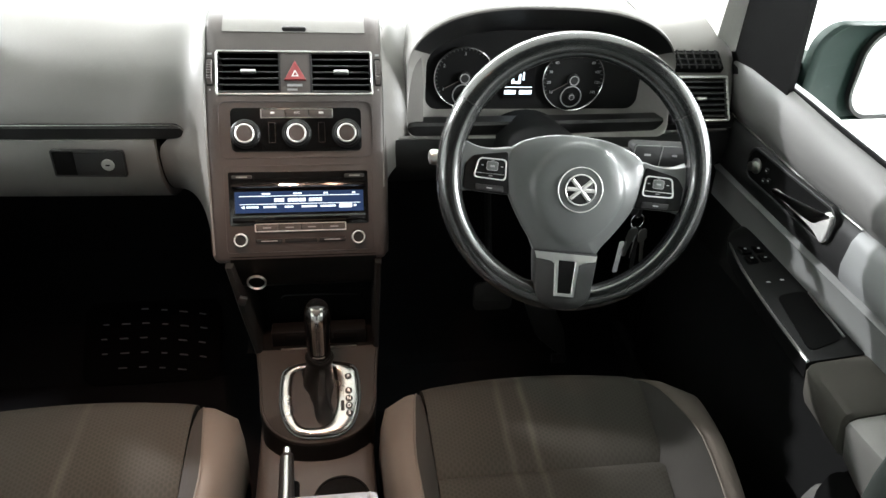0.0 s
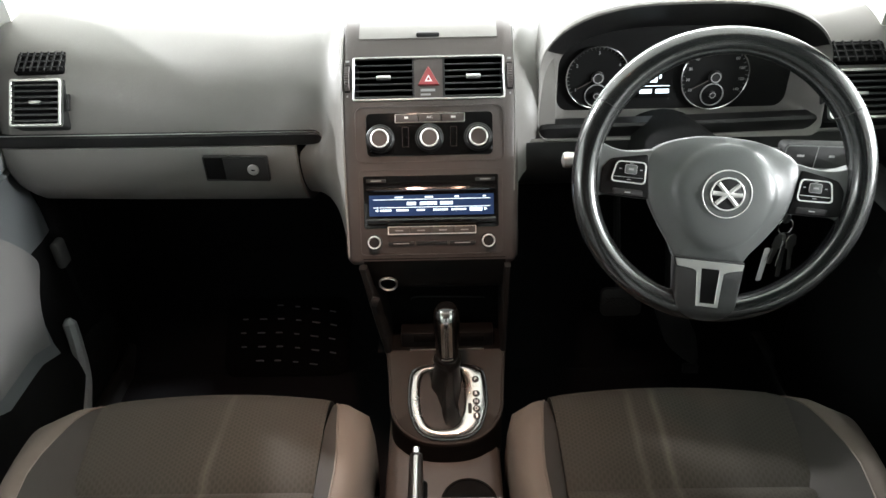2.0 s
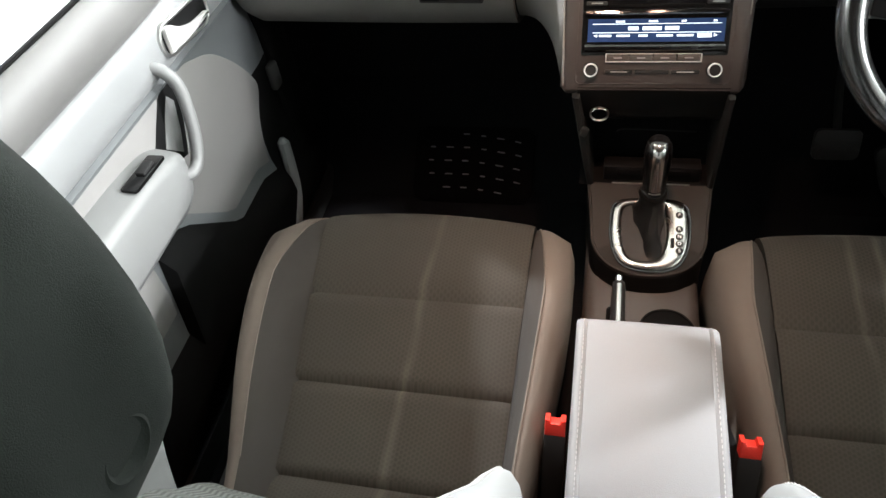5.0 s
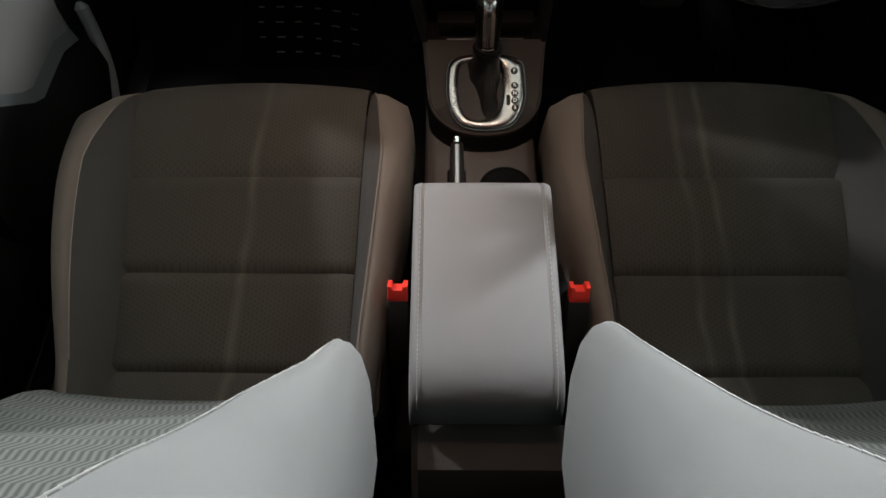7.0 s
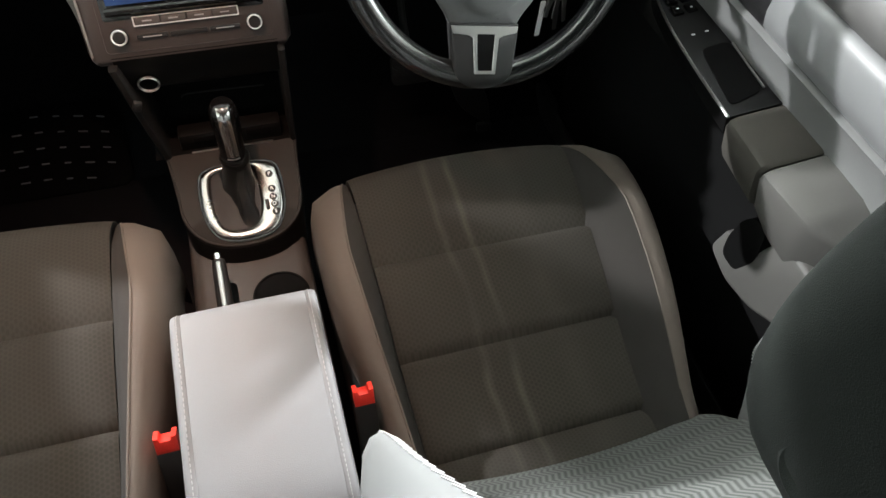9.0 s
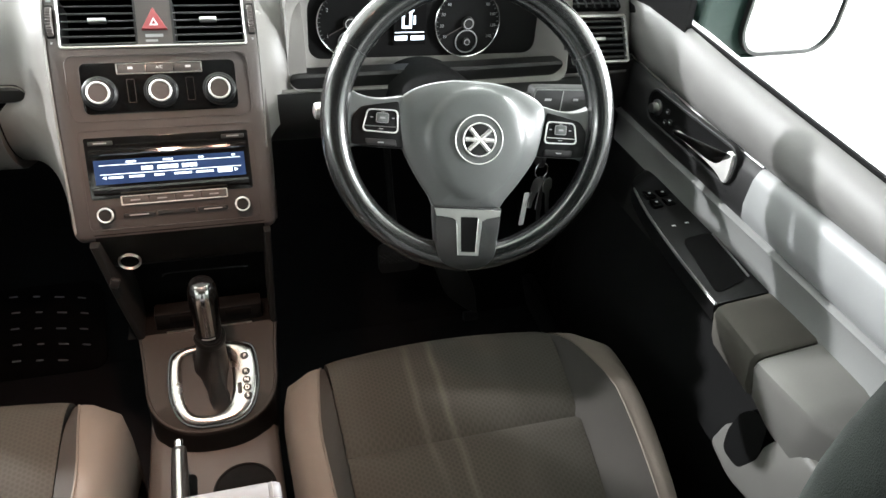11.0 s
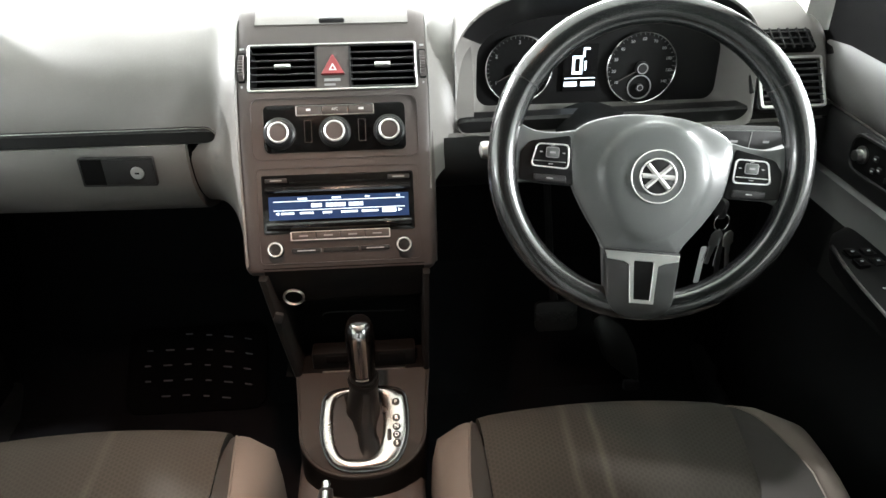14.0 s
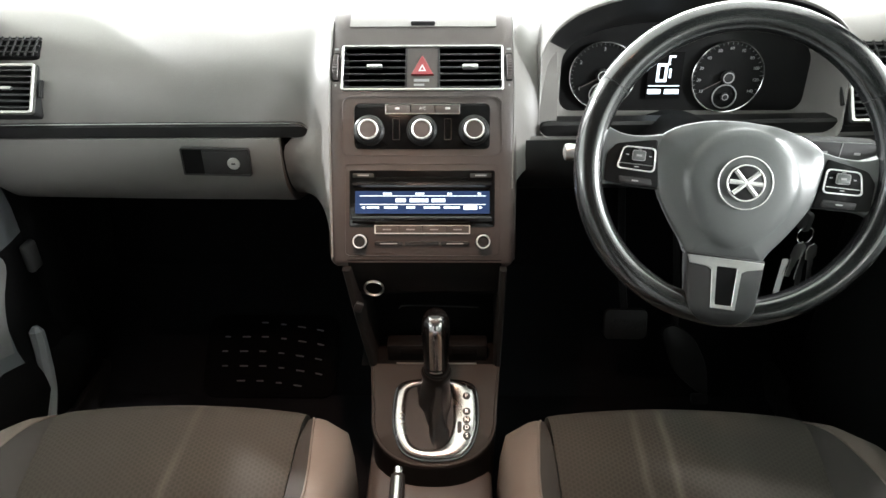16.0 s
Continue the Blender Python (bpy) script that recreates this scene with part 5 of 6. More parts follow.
def seat(s):
    """A front seat; s is the side it stands on."""
    cx = s * 0.36
    sh = 0.016 if s > 0 else 0.0
    ob = thing("front_seat", (cx, 0.4, 0.0), "charcoal cloth front seat with lighter side bolsters", "car seat", "front seats")

    def X(a, y):
        """From 0 at the tunnel side of the middle panel to 1 at its door side."""
        f = min(max((y - 0.25) / 0.43, 0), 1)
        return s * (sh + (0.167 - 0.006 * f) * (1 - a) + (0.462 + 0.048 * f) * a)

    line = dense([(0.715, 0.25), (0.722, 0.30), (0.716, 0.345), (0.695, 0.374), (0.66, 0.387), (0.60, 0.385), (0.535, 0.379)], 16)
    panels = [("front_panel", line), ("middle_panel", dense([(0.535, 0.379), (0.46, 0.371), (0.392, 0.360)], 12)), ("rear_panel", dense([(0.392, 0.360), (0.32, 0.353), (0.257, 0.350)], 12)), ("tail_panel", dense([(0.257, 0.350), (0.21, 0.356), (0.17, 0.36)], 6))]
    for nm, ln in panels:
        rows = []
        n = len(ln)
        for k, (y, z) in enumerate(ln):
            v = k / (n - 1)
            row = []
            for a in np.linspace(0, 1, 25):
                e = min(a, 1 - a) / 0.045
                g = min(v, 1 - v) * (n - 1) * 0.011 / 0.012
                dip = -0.002 * (max(0, 1 - e) ** 2) - 0.006 * max(0, 1 - g) ** 2 + 0.003 * math.sin(math.pi * a) * math.sin(math.pi * v)
                row.append((X(a, y), y + 0.012 * (1 - (2 * a - 1) ** 2) * min(1.0, max(0.0, (y - 0.58) / 0.1)), z + dip))
            rows.append(row)
        part(nm, thicken(loft(rows), 0.02), FABRIC, ob, angle=60)
    part("base", boxed(min(s * 0.12, s * 0.55), max(s * 0.12, s * 0.55), 0.20, 0.69, 0.10, 0.335, 0.02), DARK, ob)
    for nm, ins, outs, zd in (("inner_bolster", 0.163, 0.097, 0.008), ("outer_bolster", 0.503, 0.615, 0.006)):
        rows, facets = [], []
        for y, zt, f in dense([(0.712, 0.27, 0.97), (0.718, 0.31, 0.99), (0.715, 0.341, 1.0), (0.704, 0.364, 1.01), (0.682, 0.378, 1.02), (0.64, 0.393, 1.02), (0.54, 0.406, 1.03), (0.42, 0.405, 0.9), (0.30, 0.395, 0.68), (0.20, 0.38, 0.5)], 30):
            a = abs(X(0, y)) if nm == "inner_bolster" else abs(X(1, y))
            w = (outs - ins) * f
            zt = zt - zd * min(1.0, max(0.0, (y - 0.36) / 0.2))
            k = 0.10 + (0.32 if nm == "inner_bolster" else 0.42) * min(1.0, max(0.0, (0.705 - y) / 0.14)) ** 0.7
            back = (0.030 if nm == "inner_bolster" else 0.050) * min(1.0, max(0.0, (y - 0.58) / 0.13))
            zc = float(np.interp(y, (0.17, 0.257, 0.32, 0.392, 0.46, 0.535, 0.60, 0.66, 0.695, 0.716, 0.722), (0.36, 0.350, 0.353, 0.360, 0.371, 0.379, 0.385, 0.387, 0.374, 0.345, 0.30)))
            lo = min(zc - 0.002, zt - 0.003)
            face = [(a - 0.006, lo - 0.006), (a + w * 0.02, lo), (a + w * k * 0.3, lo + (zt - lo) * 0.45), (a + w * k * 0.65, lo + (zt - lo) * 0.82), (a + w * k, zt)]
            side = [(a + w * k, zt), (a + w * (k + 0.10), zt + 0.0005), (a + w * (k + 0.26), zt - 0.003), (a + w * 0.86, zt - 0.014), (a + w * 0.97, zt - 0.045), (a + w, zt - 0.09), (a + w * 0.95, zt - 0.16), (a + w * 0.4, zt - 0.19), (a + w * 0.1, 0.22)]
            facets.append([(s * x, y - back * abs((x - a) / w) ** 5, max(z, 0.13)) for x, z in face + [(x, z - 0.007) for x, z in face[::-1]]])
            rows.append([(s * x, y - back * abs((x - a) / w) ** 5, max(z, 0.13)) for x, z in side])
        bl = part(nm, loft(rows, close_u=True, caps=True), BOLSTER, ob, "lighter grey-brown bolster", angle=60)
        part("facet", loft(facets, close_u=True, caps=True), FACET, bl, "dark cloth face of the bolster", angle=60)
        part("piping", sweep([(r[0][0], r[0][1], r[0][2] + 0.0006) for r in rows[2:-2]], 0.0016, 6), BOLSTER, bl)
    # backrest, leaning back
    BK = basis((cx, 0.20, 0.36), (-1, 0, 0), (0, -math.sin(radians(29)), math.cos(radians(29))))
    rows = []
    for v in np.linspace(0.0, 0.545, 26):
        rows.append([(u, v, 0.028 + 0.010 * math.sin(math.pi * v / 0.55) - 0.012 * (1 - (u / 0.17) ** 2) + 0.0035 * abs(math.sin(math.pi * v / 0.09))) for u in np.linspace(-0.165, 0.165, 25)])
    part("back_panel", thicken(loft(rows, m=BK), 0.03), RIBBED, ob, "ribbed grey mesh backrest panel", angle=60)
    for side in (-1, 1):
        rows = []
        for v, ru, rw in dense([(0.070, 0.218, 0.045), (0.082, 0.214, 0.092), (0.105, 0.211, 0.118), (0.15, 0.207, 0.127), (0.22, 0.195, 0.115), (0.32, 0.168, 0.094), (0.37, 0.145, 0.083), (0.42, 0.125, 0.078), (0.48, 0.108, 0.068), (0.545, 0.095, 0.045)], 32):
            d = 0.24 - ru
            e = 0.032 if s > 0 and side == s else 0.0
            if s < 0 and side == s:
                rw = rw * (0.86 if v < 0.2 else 0.86 + 0.14 * min(1.0, (v - 0.2) / 0.12))
            row = [(ru - 0.05, 0.02), (ru - 0.026 + e * 0.8, rw * 0.66), (ru - 0.012 + e, rw * 0.92), (ru + e, rw), (ru + 0.3 * d + e, rw * 0.98), (ru + 0.6 * d + e, rw * 0.88), (ru + 0.85 * d + e, rw * 0.66), (0.239 + e, rw * 0.3), (0.243 + e, -0.03), (0.238 + e, -0.075), (ru - 0.05, -0.075)]
            rows.append([(side * x, v, z) for x, z in row])
        nm = "inner_side" if side == s else "outer_side"
        bl = part(nm, loft(rows, close_u=True, caps=True, m=BK), SIDECLOTH, ob, "pale grey backrest bolster", angle=60)
        st = bmesh.new()
        for k in range(3, 30):
            for f in (0.0, 0.5):
                r0, r1 = rows[k], rows[k + 1]
                a = Vector(r0[3]).lerp(Vector(r1[3]), f)
                b = a.lerp(Vector(r0[2]).lerp(Vector(r1[2]), min(1.0, f + 0.3)), 0.95)
                sweep([BK @ (a + Vector((0, 0, 0.0008))), BK @ (b + Vector((-side * 0.001, 0, 0.0008)))], 0.0010, 5, bm=st)
        tagged(part("stitching", st, THREAD, bl), kind="stuff")
    part("shell", loft([[(0.23 * math.cos(a) * f, v, -0.055 + 0.045 * math.sin(a) * f) for a in np.linspace(0, 2 * math.pi, 25)[:-1]] for v, f in ((-0.08, 0.85), (0.0, 1.0), (0.3, 1.0), (0.5, 0.96), (0.56, 0.8), (0.575, 0.5))], close_u=True, caps=True, m=BK), DARK, ob)
    # headrest
    hy = 0.030
    rows = []
    hk, hz = (1.0, 0.0) if s > 0 else (0.85, 0.03)
    for z, hw, d0, d1 in dense([(0.855, 0.06, 0.0, 0.05), (0.862, 0.105, -0.03, 0.075), (0.885, 0.122, -0.045, 0.088), (0.94, 0.13, -0.052, 0.093), (1.0, 0.128, -0.055, 0.09), (1.045, 0.118, -0.052, 0.08), (1.07, 0.098, -0.042, 0.062), (1.082, 0.05, -0.02, 0.03)], 22):
        o = rounded(2 * hw * hk, d1 - d0, min(0.045, (d1 - d0) * 0.45), 6, cx + s * 0.008, hy + (d0 + d1) / 2)
        rows.append([(x, y, z + hz) for x, y in o])
    hd = part("headrest", loft(rows, close_u=True, caps=True), HEAD, ob, "dark grey-green cloth headrest", angle=70)
    for dx in (-0.06, 0.06):
        part("headrest_post", sweep([(cx + dx, hy + 0.0, 0.88), (cx + dx, hy - 0.03, 0.80)], 0.006, 10), SATIN, ob)
    part("headrest_button", turned([(0.016, -0.004), (0.016, 0.003), (0.0135, 0.0045), (0.011, 0.003), (0.0, 0.0025)], 28, basis((cx - s * (0.120 * hk - 0.006), hy + 0.022, 0.905 + hz), (0, -s, 0), (0, 0, 1))), HEAD, hd)
    return ob



for s in (-1, 1):
    SET["to"] = Matrix(((1.004, -0.002, 0.020, -0.0047), (-0.016, 1.010, -0.052, 0.0030), (0.016, 0.027, 1.016, -0.0142), (0, 0, 0, 1))) if s < 0 else Matrix(((1.029, -0.003, 0.005, -0.0009), (0.008, 1.035, -0.043, 0.0030), (-0.014, 0.045, 1.068, -0.0672), (0, 0, 0, 1)))
    seat(s)
    SET["to"] = Matrix(((1.046, 0.001, 0.015, -0.0045), (0.015, 1.020, -0.019, 0.0050), (-0.042, 0.022, 1.013, -0.0510), (0, 0, 0, 1)))
    bx = -0.099 if s < 0 else 0.117
    bk = thing("belt_buckle", (bx, 0.335, 0.30), "black seat belt buckle with a red release button", "seat belt buckle", "seat belt buckles")
    M = basis((bx, 0.330, 0.425), (1, 0, 0), (0, 0.5, 0.87)) @ Matrix.Scale(0.85, 4)
    part("body", boxed(-0.015, 0.015, -0.14, -0.004, -0.011, 0.011, 0.003, M), DARK, bk)
    part("release_button", plate([(-0.014, -0.006), (0.014, -0.006), (0.014, 0.020), (0.008, 0.020), (0.006, 0.014), (-0.006, 0.014), (-0.008, 0.020), (-0.014, 0.020)], -0.008, 0.010, 0.002, M), RED, bk, "red release button")

SET["to"] = Matrix.Identity(4)

# ---- doors ----
DOOR = [(0.80, 0.790), (0.775, 0.797), (0.763, 0.793), (0.750, 0.777), (0.743, 0.750), (0.746, 0.720), (0.754, 0.704), (0.759, 0.700), (0.752, 0.696), (0.746, 0.682), (0.745, 0.645), (0.751, 0.622), (0.760, 0.613), (0.768, 0.600), (0.772, 0.55), (0.770, 0.45), (0.762, 0.40), (0.742, 0.345), (0.728, 0.30), (0.728, 0.18), (0.745, 0.09), (0.79, 0.06)]


def door(s):
    who = "driver" if s > 0 else "passenger"
    ob = thing("door_%d" % (1 if s < 0 else 2), (s * 0.78, 0.45, 0.06), "closed car door with pale grey moulded trim, %s side" % who, "car door", "", "structure")
    fr = 0.07 if s < 0 else 0.0
    ys = [1.075 + fr, 1.06 + fr, 1.03 + fr] + list(np.linspace(0.98 + fr, -0.18, 43))
    rows = []
    for y in ys:
        e = max(0.0, y - 1.02 - fr) * 0.5
        sag = -0.013 if s < 0 else -0.022 * min(1.6, max(0.0, (0.86 - y) / 0.36))
        line = [(s * (x + e), y, z + 0.012 * max(0, (y - 0.75) / 0.3) * (1 if z > 0.69 else 0) + sag * min(1.0, max(0.0, (z - 0.705) / 0.06))) for x, z in DOOR]
        if s < 0:
            # the pocket's upper edge slopes down towards the front
            edge = 0.24 if y < 0.525 else 0.405 if y < 0.62 else max(0.262, 0.405 - 0.92 * (y - 0.62)) if y < 0.90 else max(0.20, 0.262 - 0.4 * (y - 0.90))
            line[16] = (-0.768, y, edge + 0.03)
            line[17] = (-0.762, y, edge)
            line[18] = (-0.742, y, edge - 0.03)
            line[19] = (-0.735, y, min(0.18, edge - 0.06))
        rows.append(line)
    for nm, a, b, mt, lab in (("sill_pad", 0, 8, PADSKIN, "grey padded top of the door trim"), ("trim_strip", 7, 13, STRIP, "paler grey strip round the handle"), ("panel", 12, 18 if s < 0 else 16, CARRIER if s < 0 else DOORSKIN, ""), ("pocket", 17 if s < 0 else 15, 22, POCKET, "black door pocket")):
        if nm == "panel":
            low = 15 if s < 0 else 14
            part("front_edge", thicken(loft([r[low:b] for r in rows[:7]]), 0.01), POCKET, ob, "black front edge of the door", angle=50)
            cut = 7 if s < 0 else 23
            part("front_panel", thicken(loft([r[a:low + 1] for r in rows[:cut]]), 0.01), mt, ob, angle=50)
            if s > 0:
                # shade on the lower front of the panel, put into a near-black colour
                part("lower_panel", thicken(loft([r[14:b] for r in rows[6:cut]]), 0.01), SHADECLOTH, ob, angle=50)
            part(nm, thicken(loft([r[a:b] for r in rows[cut - 1:]]), 0.01), mt, ob, lab, angle=50)
            continue
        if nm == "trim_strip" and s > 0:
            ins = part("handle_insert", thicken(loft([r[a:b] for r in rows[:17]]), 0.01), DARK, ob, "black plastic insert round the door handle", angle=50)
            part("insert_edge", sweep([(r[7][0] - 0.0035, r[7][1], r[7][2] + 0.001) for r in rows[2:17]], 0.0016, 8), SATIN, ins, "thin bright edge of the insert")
            rows_here = rows[16:]
        else:
            rows_here = rows
        part(nm, thicken(loft([r[a:b] for r in rows_here]), 0.01), mt, ob, lab, angle=50)
    part("window_seal", sweep([(s * 0.772, 1.03 + fr, 0.806 - (0.013 if s < 0 else 0.0)), (s * 0.772, 0.86, 0.798 - (0.013 if s < 0 else 0.0)), (s * 0.772, 0.5, 0.797 - (0.013 if s < 0 else 0.022)), (s * 0.772, 0.284, 0.797 - (0.013 if s < 0 else 0.035)), (s * 0.772, -0.15, 0.797 - (0.013 if s < 0 else 0.035))], 0.004, 8), VOID, ob)
    gp = part("window_pane", loft([[(s * 0.785, 1.02 + fr, 0.76), (s * 0.785, -0.14, 0.75)], [(s * 0.77, 0.85, 0.98), (s * 0.77, -0.14, 0.98)], [(s * 0.70, 0.56, 1.26), (s * 0.70, -0.14, 1.26)]]), GLASS, ob)
    gp.visible_shadow = False
    # door handle in its dished bezel
    if s < 0:
        H = basis((-0.7445, 0.846, 0.655), (0, 1, -0.08), (0, 0.18, 1))
        w, h, d, off = 0.158, 0.054, 1, 0.0
    else:
        H = basis((0.7445, 0.770, 0.676), (0, -1, 0.02), (0, 0.0, 1))
        w, h, d, off = 0.235, 0.058, -1, 0.045
    bez = part("handle_bezel", frame_ring(rounded(w, h, 0.022, 6), rounded(w - 0.009, h - 0.009, 0.018, 6), -0.004, 0.005, H), SATIN if s < 0 else DARK, ob, "bezel round the door handle")
    part("handle_well", plate(rounded(w - 0.0085, h - 0.0085, 0.018, 6), -0.006, 0.0015, 0, H), VOID, bez)
    blade = [(-0.064, -0.020), (0.0, -0.0195), (0.062, -0.013), (0.064, -0.006), (0.02, -0.005), (-0.012, 0.002), (-0.030, 0.010), (-0.046, 0.019), (-0.064, 0.019)]
    if s > 0:
        blade = [(-0.066, -0.022), (-0.030, -0.016), (0.062, -0.012), (0.064, -0.007), (0.01, -0.006), (-0.030, -0.004), (-0.044, 0.004), (-0.052, 0.020), (-0.066, 0.021)]
    blade = [(off + d * x, y) for x, y in blade]
    part("handle", plate([p[:2] for p in dense((blade if d > 0 else blade[::-1]) + [(blade if d > 0 else blade[::-1])[0]], 55)[:-1]], 0.0, 0.010, 0.004, H), RINGS, ob, "chrome door handle")
    if s > 0:
        part("mirror_knob", turned([(0.013, 0), (0.013, 0.003), (0.008, 0.004), (0.0075, 0.013), (0.0, 0.014)], 24, H @ pose(-0.090, 0.000, 0.001)), SATIN, ob, "round silver mirror adjuster")
        for k, (dx, dy) in enumerate(((-0.060, 0.006), (-0.048, -0.006), (-0.060, -0.012))):
            part("button", plate(rounded(0.009, 0.008, 0.002, 3, dx, dy), 0, 0.004, 0.001, H), DARK, ob)
            bars([(dx - 0.002, dx + 0.002)], dy, 0.0015, 0.004, WHITE, H, ob)
        # armrest with the switch panel
        rows = []
        for y, x0, zt, zb in dense([(0.875, 0.757, 0.545, 0.53), (0.855, 0.733, 0.549, 0.52), (0.82, 0.711, 0.550, 0.50), (0.745, 0.695, 0.549, 0.485), (0.64, 0.684, 0.548, 0.48), (0.535, 0.678, 0.547, 0.48)], 18):
            rows.append([(0.775, y, zt + 0.010), (x0 + 0.006, y, zt), (x0, y, zt - 0.004), (x0 + 0.006, y, zt - 0.03), (0.765, y, zb)])
        sp = part("switch_panel", loft(rows, close_u=True, caps=True), SWITCHES, ob, "black window switch panel")
        part("edge_strip", sweep(dense([(0.712, 0.82, 0.5495), (0.696, 0.745, 0.5488), (0.685, 0.64, 0.5478), (0.679, 0.535, 0.547)], 16), [0.0012] + [0.0022] * 15, 6), SATIN, sp, "thin silver edge")
        for k, (y, x) in enumerate(((0.790, 0.722), (0.790, 0.746), (0.764, 0.720), (0.764, 0.744))):
            part("window_switch", boxed(x - 0.009, x + 0.009, y - 0.010, y + 0.010, 0.547, 0.5575, 0.003), PIANO, sp)
            bars([(x - 0.002, x + 0.002)], y, 0.0025, 0.5576, WHITE, Matrix.Identity(4), sp)
        for x in (0.717, 0.739):
            bars([(x - 0.003, x + 0.003)], 0.705, 0.003, 0.5525 + 0.14 * (x - 0.717), WHITE, Matrix.Identity(4), sp)
        GO = [(0.7115, 0.672), (0.7585, 0.674), (0.7505, 0.566), (0.6925, 0.552)]
        GR = Matrix(((1, 0, 0, 0), (0, 1, 0, 0), (0.13, 0, 1, 0.4576), (0, 0, 0, 1)))
        # no depth here: a near-black plate gives the grab recess its shade
        part("grab_well", plate(soft(GO, 0.014), -0.003, 0.0014, 0, GR), VOID, sp, "flat near-black plate for the shade in the grab recess")
        part("grab_rim", sweep([(0.7600, 0.668, 0.5585), (0.7570, 0.630, 0.558), (0.7520, 0.568, 0.5575)], 0.0016, 6), SATIN, sp, "bright edge of the recess")
        rows = []
        for y, x0, zt, zb in [(0.534, 0.682, 0.545, 0.478), (0.528, 0.677, 0.548, 0.476), (0.485, 0.674, 0.549, 0.474), (0.442, 0.671, 0.549, 0.472), (0.437, 0.676, 0.546, 0.472)]:
            rows.append([(0.778, y, zt + 0.010), (x0 + 0.012, y, zt), (x0 + 0.003, y, zt - 0.004), (x0, y, zt - 0.014), (x0 + 0.010, y, zb + 0.02), (x0 + 0.020, y, zb), (0.77, y, zb - 0.01)])
        part("armrest", loft(rows, close_u=True, caps=True), PADCLOTH, ob, "padded brown-grey armrest", angle=40)
        rows = []
        for y, x0, zt, zb in [(0.4365, 0.676, 0.542, 0.47), (0.432, 0.671, 0.546, 0.455), (0.40, 0.673, 0.546, 0.440), (0.357, 0.678, 0.545, 0.430), (0.34, 0.686, 0.540, 0.425), (0.31, 0.715, 0.53, 0.42)]:
            rows.append([(0.778, y, zt + 0.012), (x0 + 0.010, y, zt), (x0 + 0.002, y, zt - 0.005), (x0, y, zt - 0.014), (x0 + 0.020, y, zb + 0.02), (x0 + 0.035, y, zb), (0.77, y, zb - 0.01)])
        part("armrest_end", loft(rows, close_u=True, caps=True), ENDSKIN, ob, "pale moulded rear end of the armrest", angle=40)
        # pocket lip: a pale moulding; a flat near-black plate paints its hollow's shade
        JM = basis((0.712, 0, 0), (0, -1, 0), (0, 0, 1))
        lip = soft([(-0.458, 0.392), (-0.470, 0.335), (-0.415, 0.318), (-0.352, 0.330), (-0.300, 0.36), (-0.300, 0.47), (-0.372, 0.475), (-0.400, 0.40)][::-1], 0.016)
        hol = soft([(-0.448, 0.386), (-0.442, 0.352), (-0.408, 0.352), (-0.388, 0.40), (-0.398, 0.455), (-0.425, 0.455), (-0.442, 0.43)][::-1], 0.012)
        pl = part("pocket_lip", plate(lip[::-1], -0.055, 0.012, 0.008, JM), ENDSKIN, ob, "pale moulded lip of the door pocket", angle=50)
        part("lip_shade", plate(hol[::-1], -0.02, 0.0124, 0.0, JM), POCKET, pl, "flat dark plate for the shade in the lip's hollow")
    else:
        rows = []
        for y, x0, zt, zb in dense([(0.665, 0.715, 0.535, 0.46), (0.63, 0.702, 0.552, 0.45), (0.56, 0.700, 0.562, 0.45), (0.45, 0.700, 0.566, 0.45), (0.25, 0.702, 0.566, 0.45), (0.0, 0.704, 0.566, 0.45), (-0.15, 0.706, 0.566, 0.45)], 20):
            rows.append([(-0.778, y, zt + 0.008), (-x0 - 0.012, y, zt), (-x0 - 0.003, y, zt - 0.005), (-x0, y, zt - 0.016), (-x0 - 0.003, y, zb + 0.02), (-x0 - 0.015, y, zb), (-0.77, y, zb - 0.01)])
        part("armrest", loft(rows, close_u=True, caps=True), DOORSKIN, ob, "pale grey moulded armrest", angle=50)
        part("pull_loop", sweep(dense([(-0.757, 0.728, 0.652), (-0.735, 0.736, 0.635), (-0.724, 0.739, 0.608), (-0.719, 0.731, 0.574), (-0.715, 0.713, 0.529), (-0.714, 0.693, 0.499), (-0.714, 0.668, 0.490), (-0.722, 0.636, 0.503)], 26), 0.0105, 12, flat=1.0), DOORSKIN, ob, "grey moulded pull loop")
        # shade under the loop, laid on as a flat near-black plate
        hollow = [(0.757, 0.614), (0.773, 0.584), (0.757, 0.530), (0.729, 0.477), (0.708, 0.482), (0.651, 0.527), (0.679, 0.554), (0.719, 0.593)]
        DW = basis((-0.7600, 0, 0), (0, 1, 0), (0, 0, 1))
        part("pull_shade", plate(hollow[::-1], -0.008, 0.004, 0.001, DW), POCKET, ob, "flat dark plate for the shade behind the pull loop")
        part("well_back", plate([(0.740, 0.588), (0.753, 0.570), (0.736, 0.521), (0.719, 0.490), (0.684, 0.523), (0.713, 0.560)][::-1], -0.006, 0.0055, 0.001, DW), DOORSKIN, ob)
        sw = part("switch_plate", plate(rounded(0.085, 0.028, 0.004, 3), -0.002, 0.003, 0.001, basis((-0.722, 0.578, 0.5645), (0, 1, -0.05), (-1, 0, 0.02))), PIANO, ob, "gloss black window switch plate")
        part("window_switch", boxed(-0.730, -0.714, 0.571, 0.601, 0.566, 0.572, 0.002), DARK, sw)
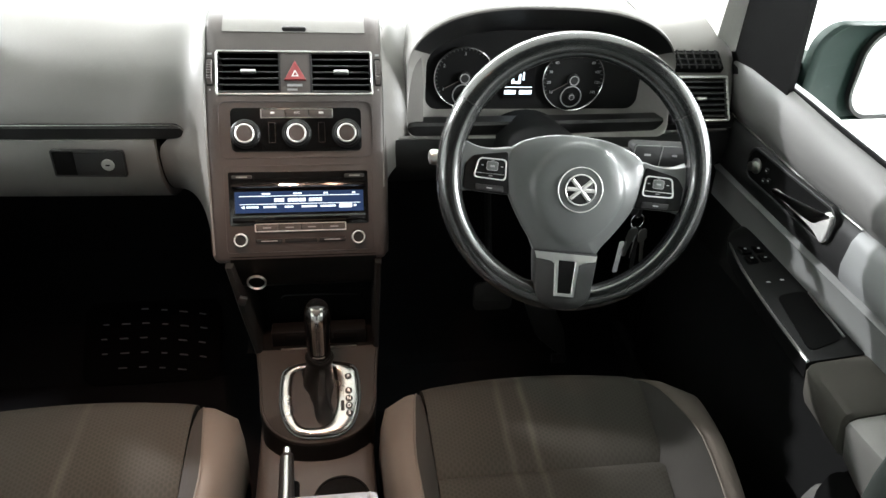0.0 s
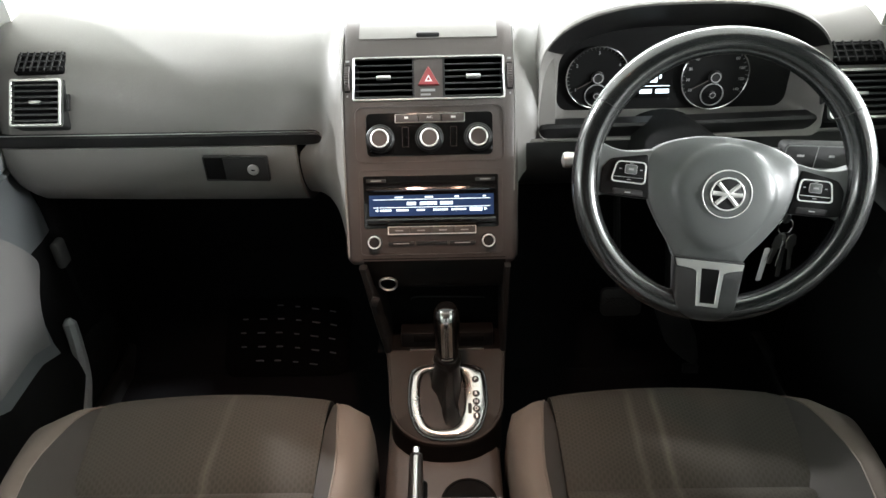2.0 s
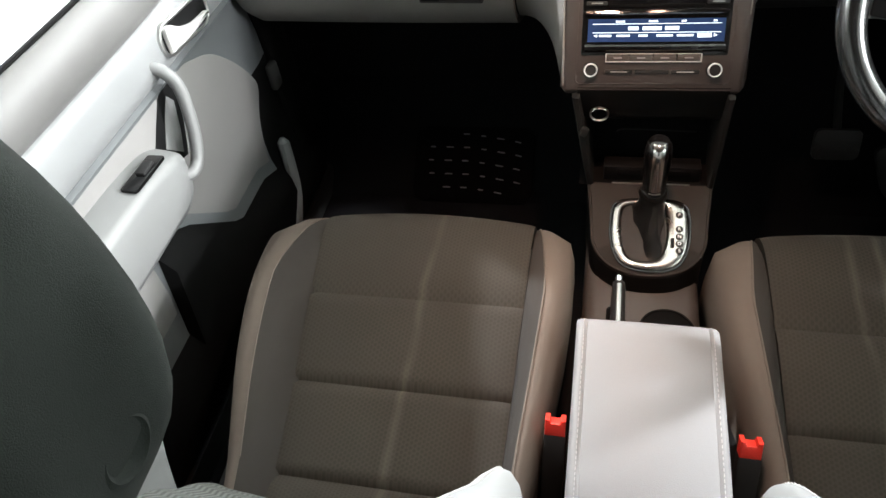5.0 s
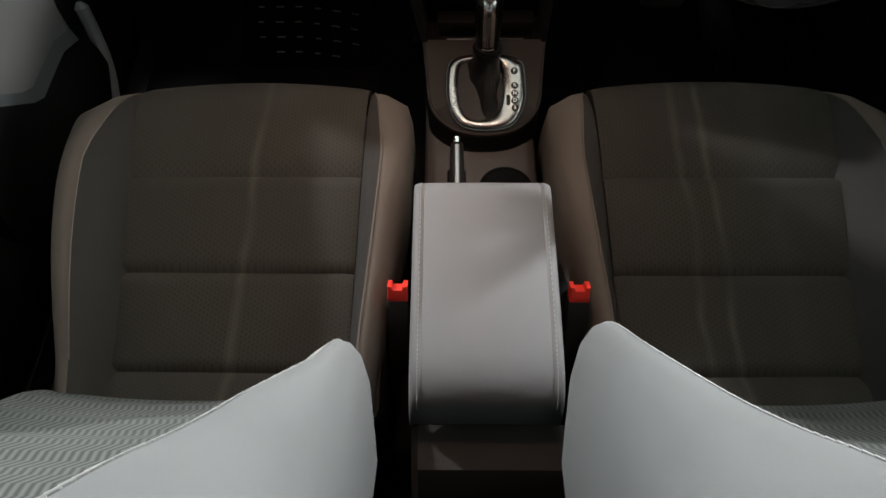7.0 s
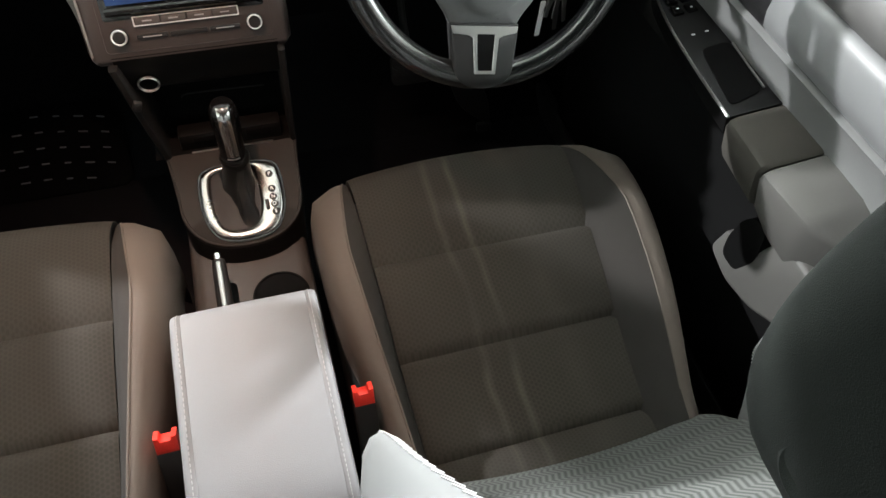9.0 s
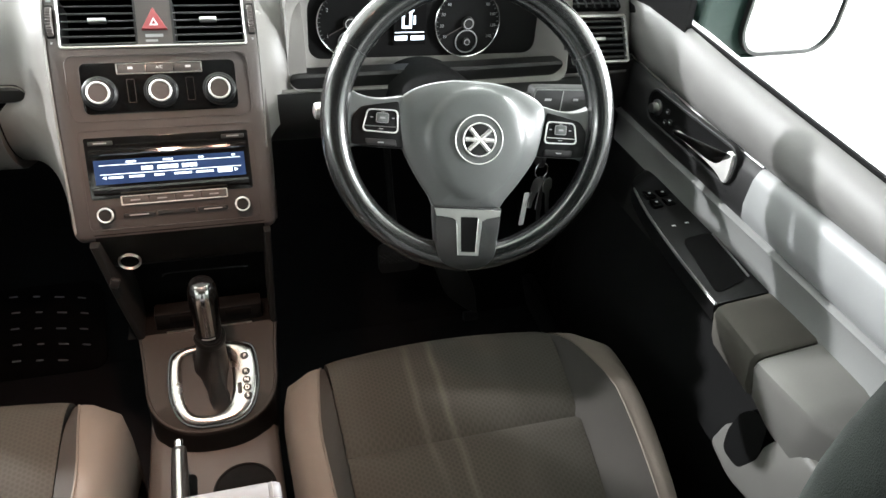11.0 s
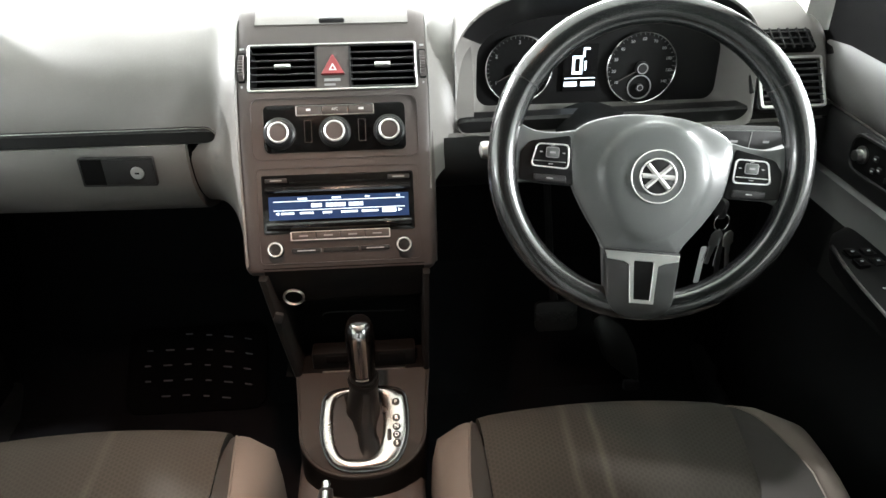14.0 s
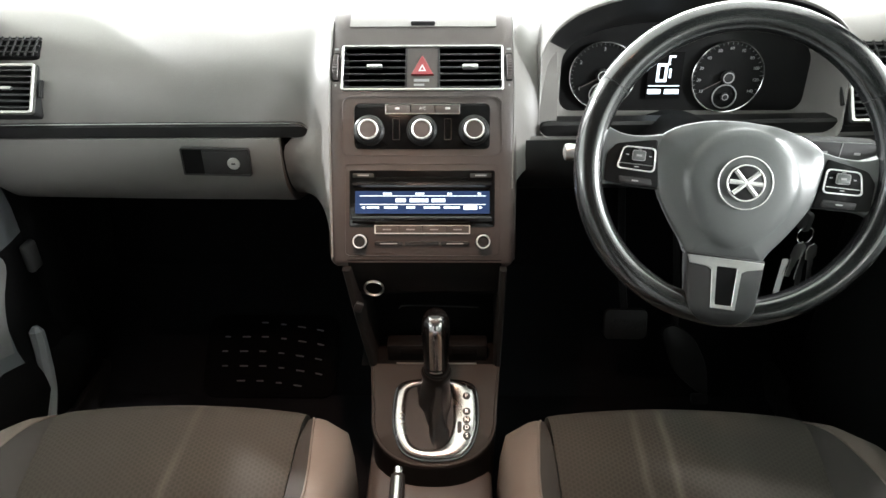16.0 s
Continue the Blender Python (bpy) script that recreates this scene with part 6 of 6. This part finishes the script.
    # cloth field with an arched front
    if s < 0:
        arch_edge = dense([(0.786, 0.607), (0.848, 0.587), (0.905, 0.562), (0.962, 0.510), (1.005, 0.452), (1.015, 0.418), (0.985, 0.375), (0.966, 0.330), (0.955, 0.268)], 24)
        fld = [(-0.16, 0.607), (0.70, 0.607)] + arch_edge + [(0.89, 0.264), (0.786, 0.266), (0.751, 0.300), (0.693, 0.356), (0.628, 0.406), (0.532, 0.409), (0.530, 0.294), (-0.16, 0.294)]
        part("cloth_field", plate([q[:2] for q in fld][::-1], -0.006, 0.002, 0.0015, basis((-0.7600, 0, 0), (0, 1, 0), (0, 0, 1))), FIELD, ob, "pale grey cloth field with an arched front")
        return ob
    fld = [(-0.9, -0.06), (0.20, -0.06), (0.202, -0.02), (0.175, 0.04), (0.125, 0.09), (0.06, 0.125), (-0.02, 0.14), (-0.3, 0.14), (-0.9, 0.14)]
    bmc = bmesh.new()
    vs = [bmc.verts.new((s * 0.7655, 0.80 + a, 0.46 + b)) for a, b in fld]
    bmc.faces.new(vs)
    part("cloth_field", thicken(bmc, 0.004), FIELD, ob, "cloth field in the door trim")
    return ob


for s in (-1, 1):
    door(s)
    gx, gy = (-1.128, 1.15) if s < 0 else (1.150, 1.075)
    mir = thing("wing_mirror", (s * 0.86, gy + 0.06, 0.70), "dark green wing mirror outside the door window", "wing mirror", "wing mirrors")
    MM = basis((gx, gy, 0.757), (1, 0.06 * s, 0), (0, 0.03, 1))
    rows = []
    for z, f in ((-0.004, 0.93), (0.004, 0.965), (0.0, 1.0), (-0.025, 0.98), (-0.055, 0.88), (-0.085, 0.70), (-0.10, 0.42)):
        rows.append([(x * f - s * 0.050 + s * 0.15 * (1 - f), y * f, z) for x, y in rounded(0.345, 0.188, 0.060, 8)])
    part("housing", loft(rows, close_u=True, caps=True, m=MM), GREENPAINT, mir, "dark green housing", angle=60)
    part("rim", frame_ring(rounded(0.240, 0.178, 0.060, 8), rounded(0.226, 0.164, 0.054, 8), -0.002, 0.009, MM), DARK, mir)
    part("glass", plate(rounded(0.227, 0.165, 0.054, 8), -0.002, 0.0062, 0.001, MM), MIRROR, mir, "mirror glass")
    part("foot", loft([[(s * x, y, z) for x, y, z in ((a, gy + 0.015, zb), (a, gy + 0.09, zb), (a, gy + 0.09, zt), (a, gy + 0.015, zt))] for a, zb, zt in ((0.79, 0.70, 0.775), (0.90, 0.708, 0.768), (1.0, 0.706, 0.77))], close_u=True, caps=True), GREENFOOT, mir, "paler green foot")

# windscreen
ws = loft([[(x, y, z) for x in (-0.74 + 0.1 * k, 0.74 - 0.1 * k)] for k, (y, z) in enumerate(((1.48, 0.86), (0.64, 1.31)))])
g = structure("windscreen", ws, GLASS, "clear windscreen glass", "windscreen")
g.visible_shadow = False
dl = thing("dome_lamp", (0, -0.10, 1.32), "warm interior lamp on the roof lining", "dome lamp")
part("housing", plate(rounded(0.24, 0.12, 0.02, 5), 0, 0.02, 0.005, basis((0, -0.10, 1.335), (1, 0, 0), (0, -1, 0))), LINER, dl)
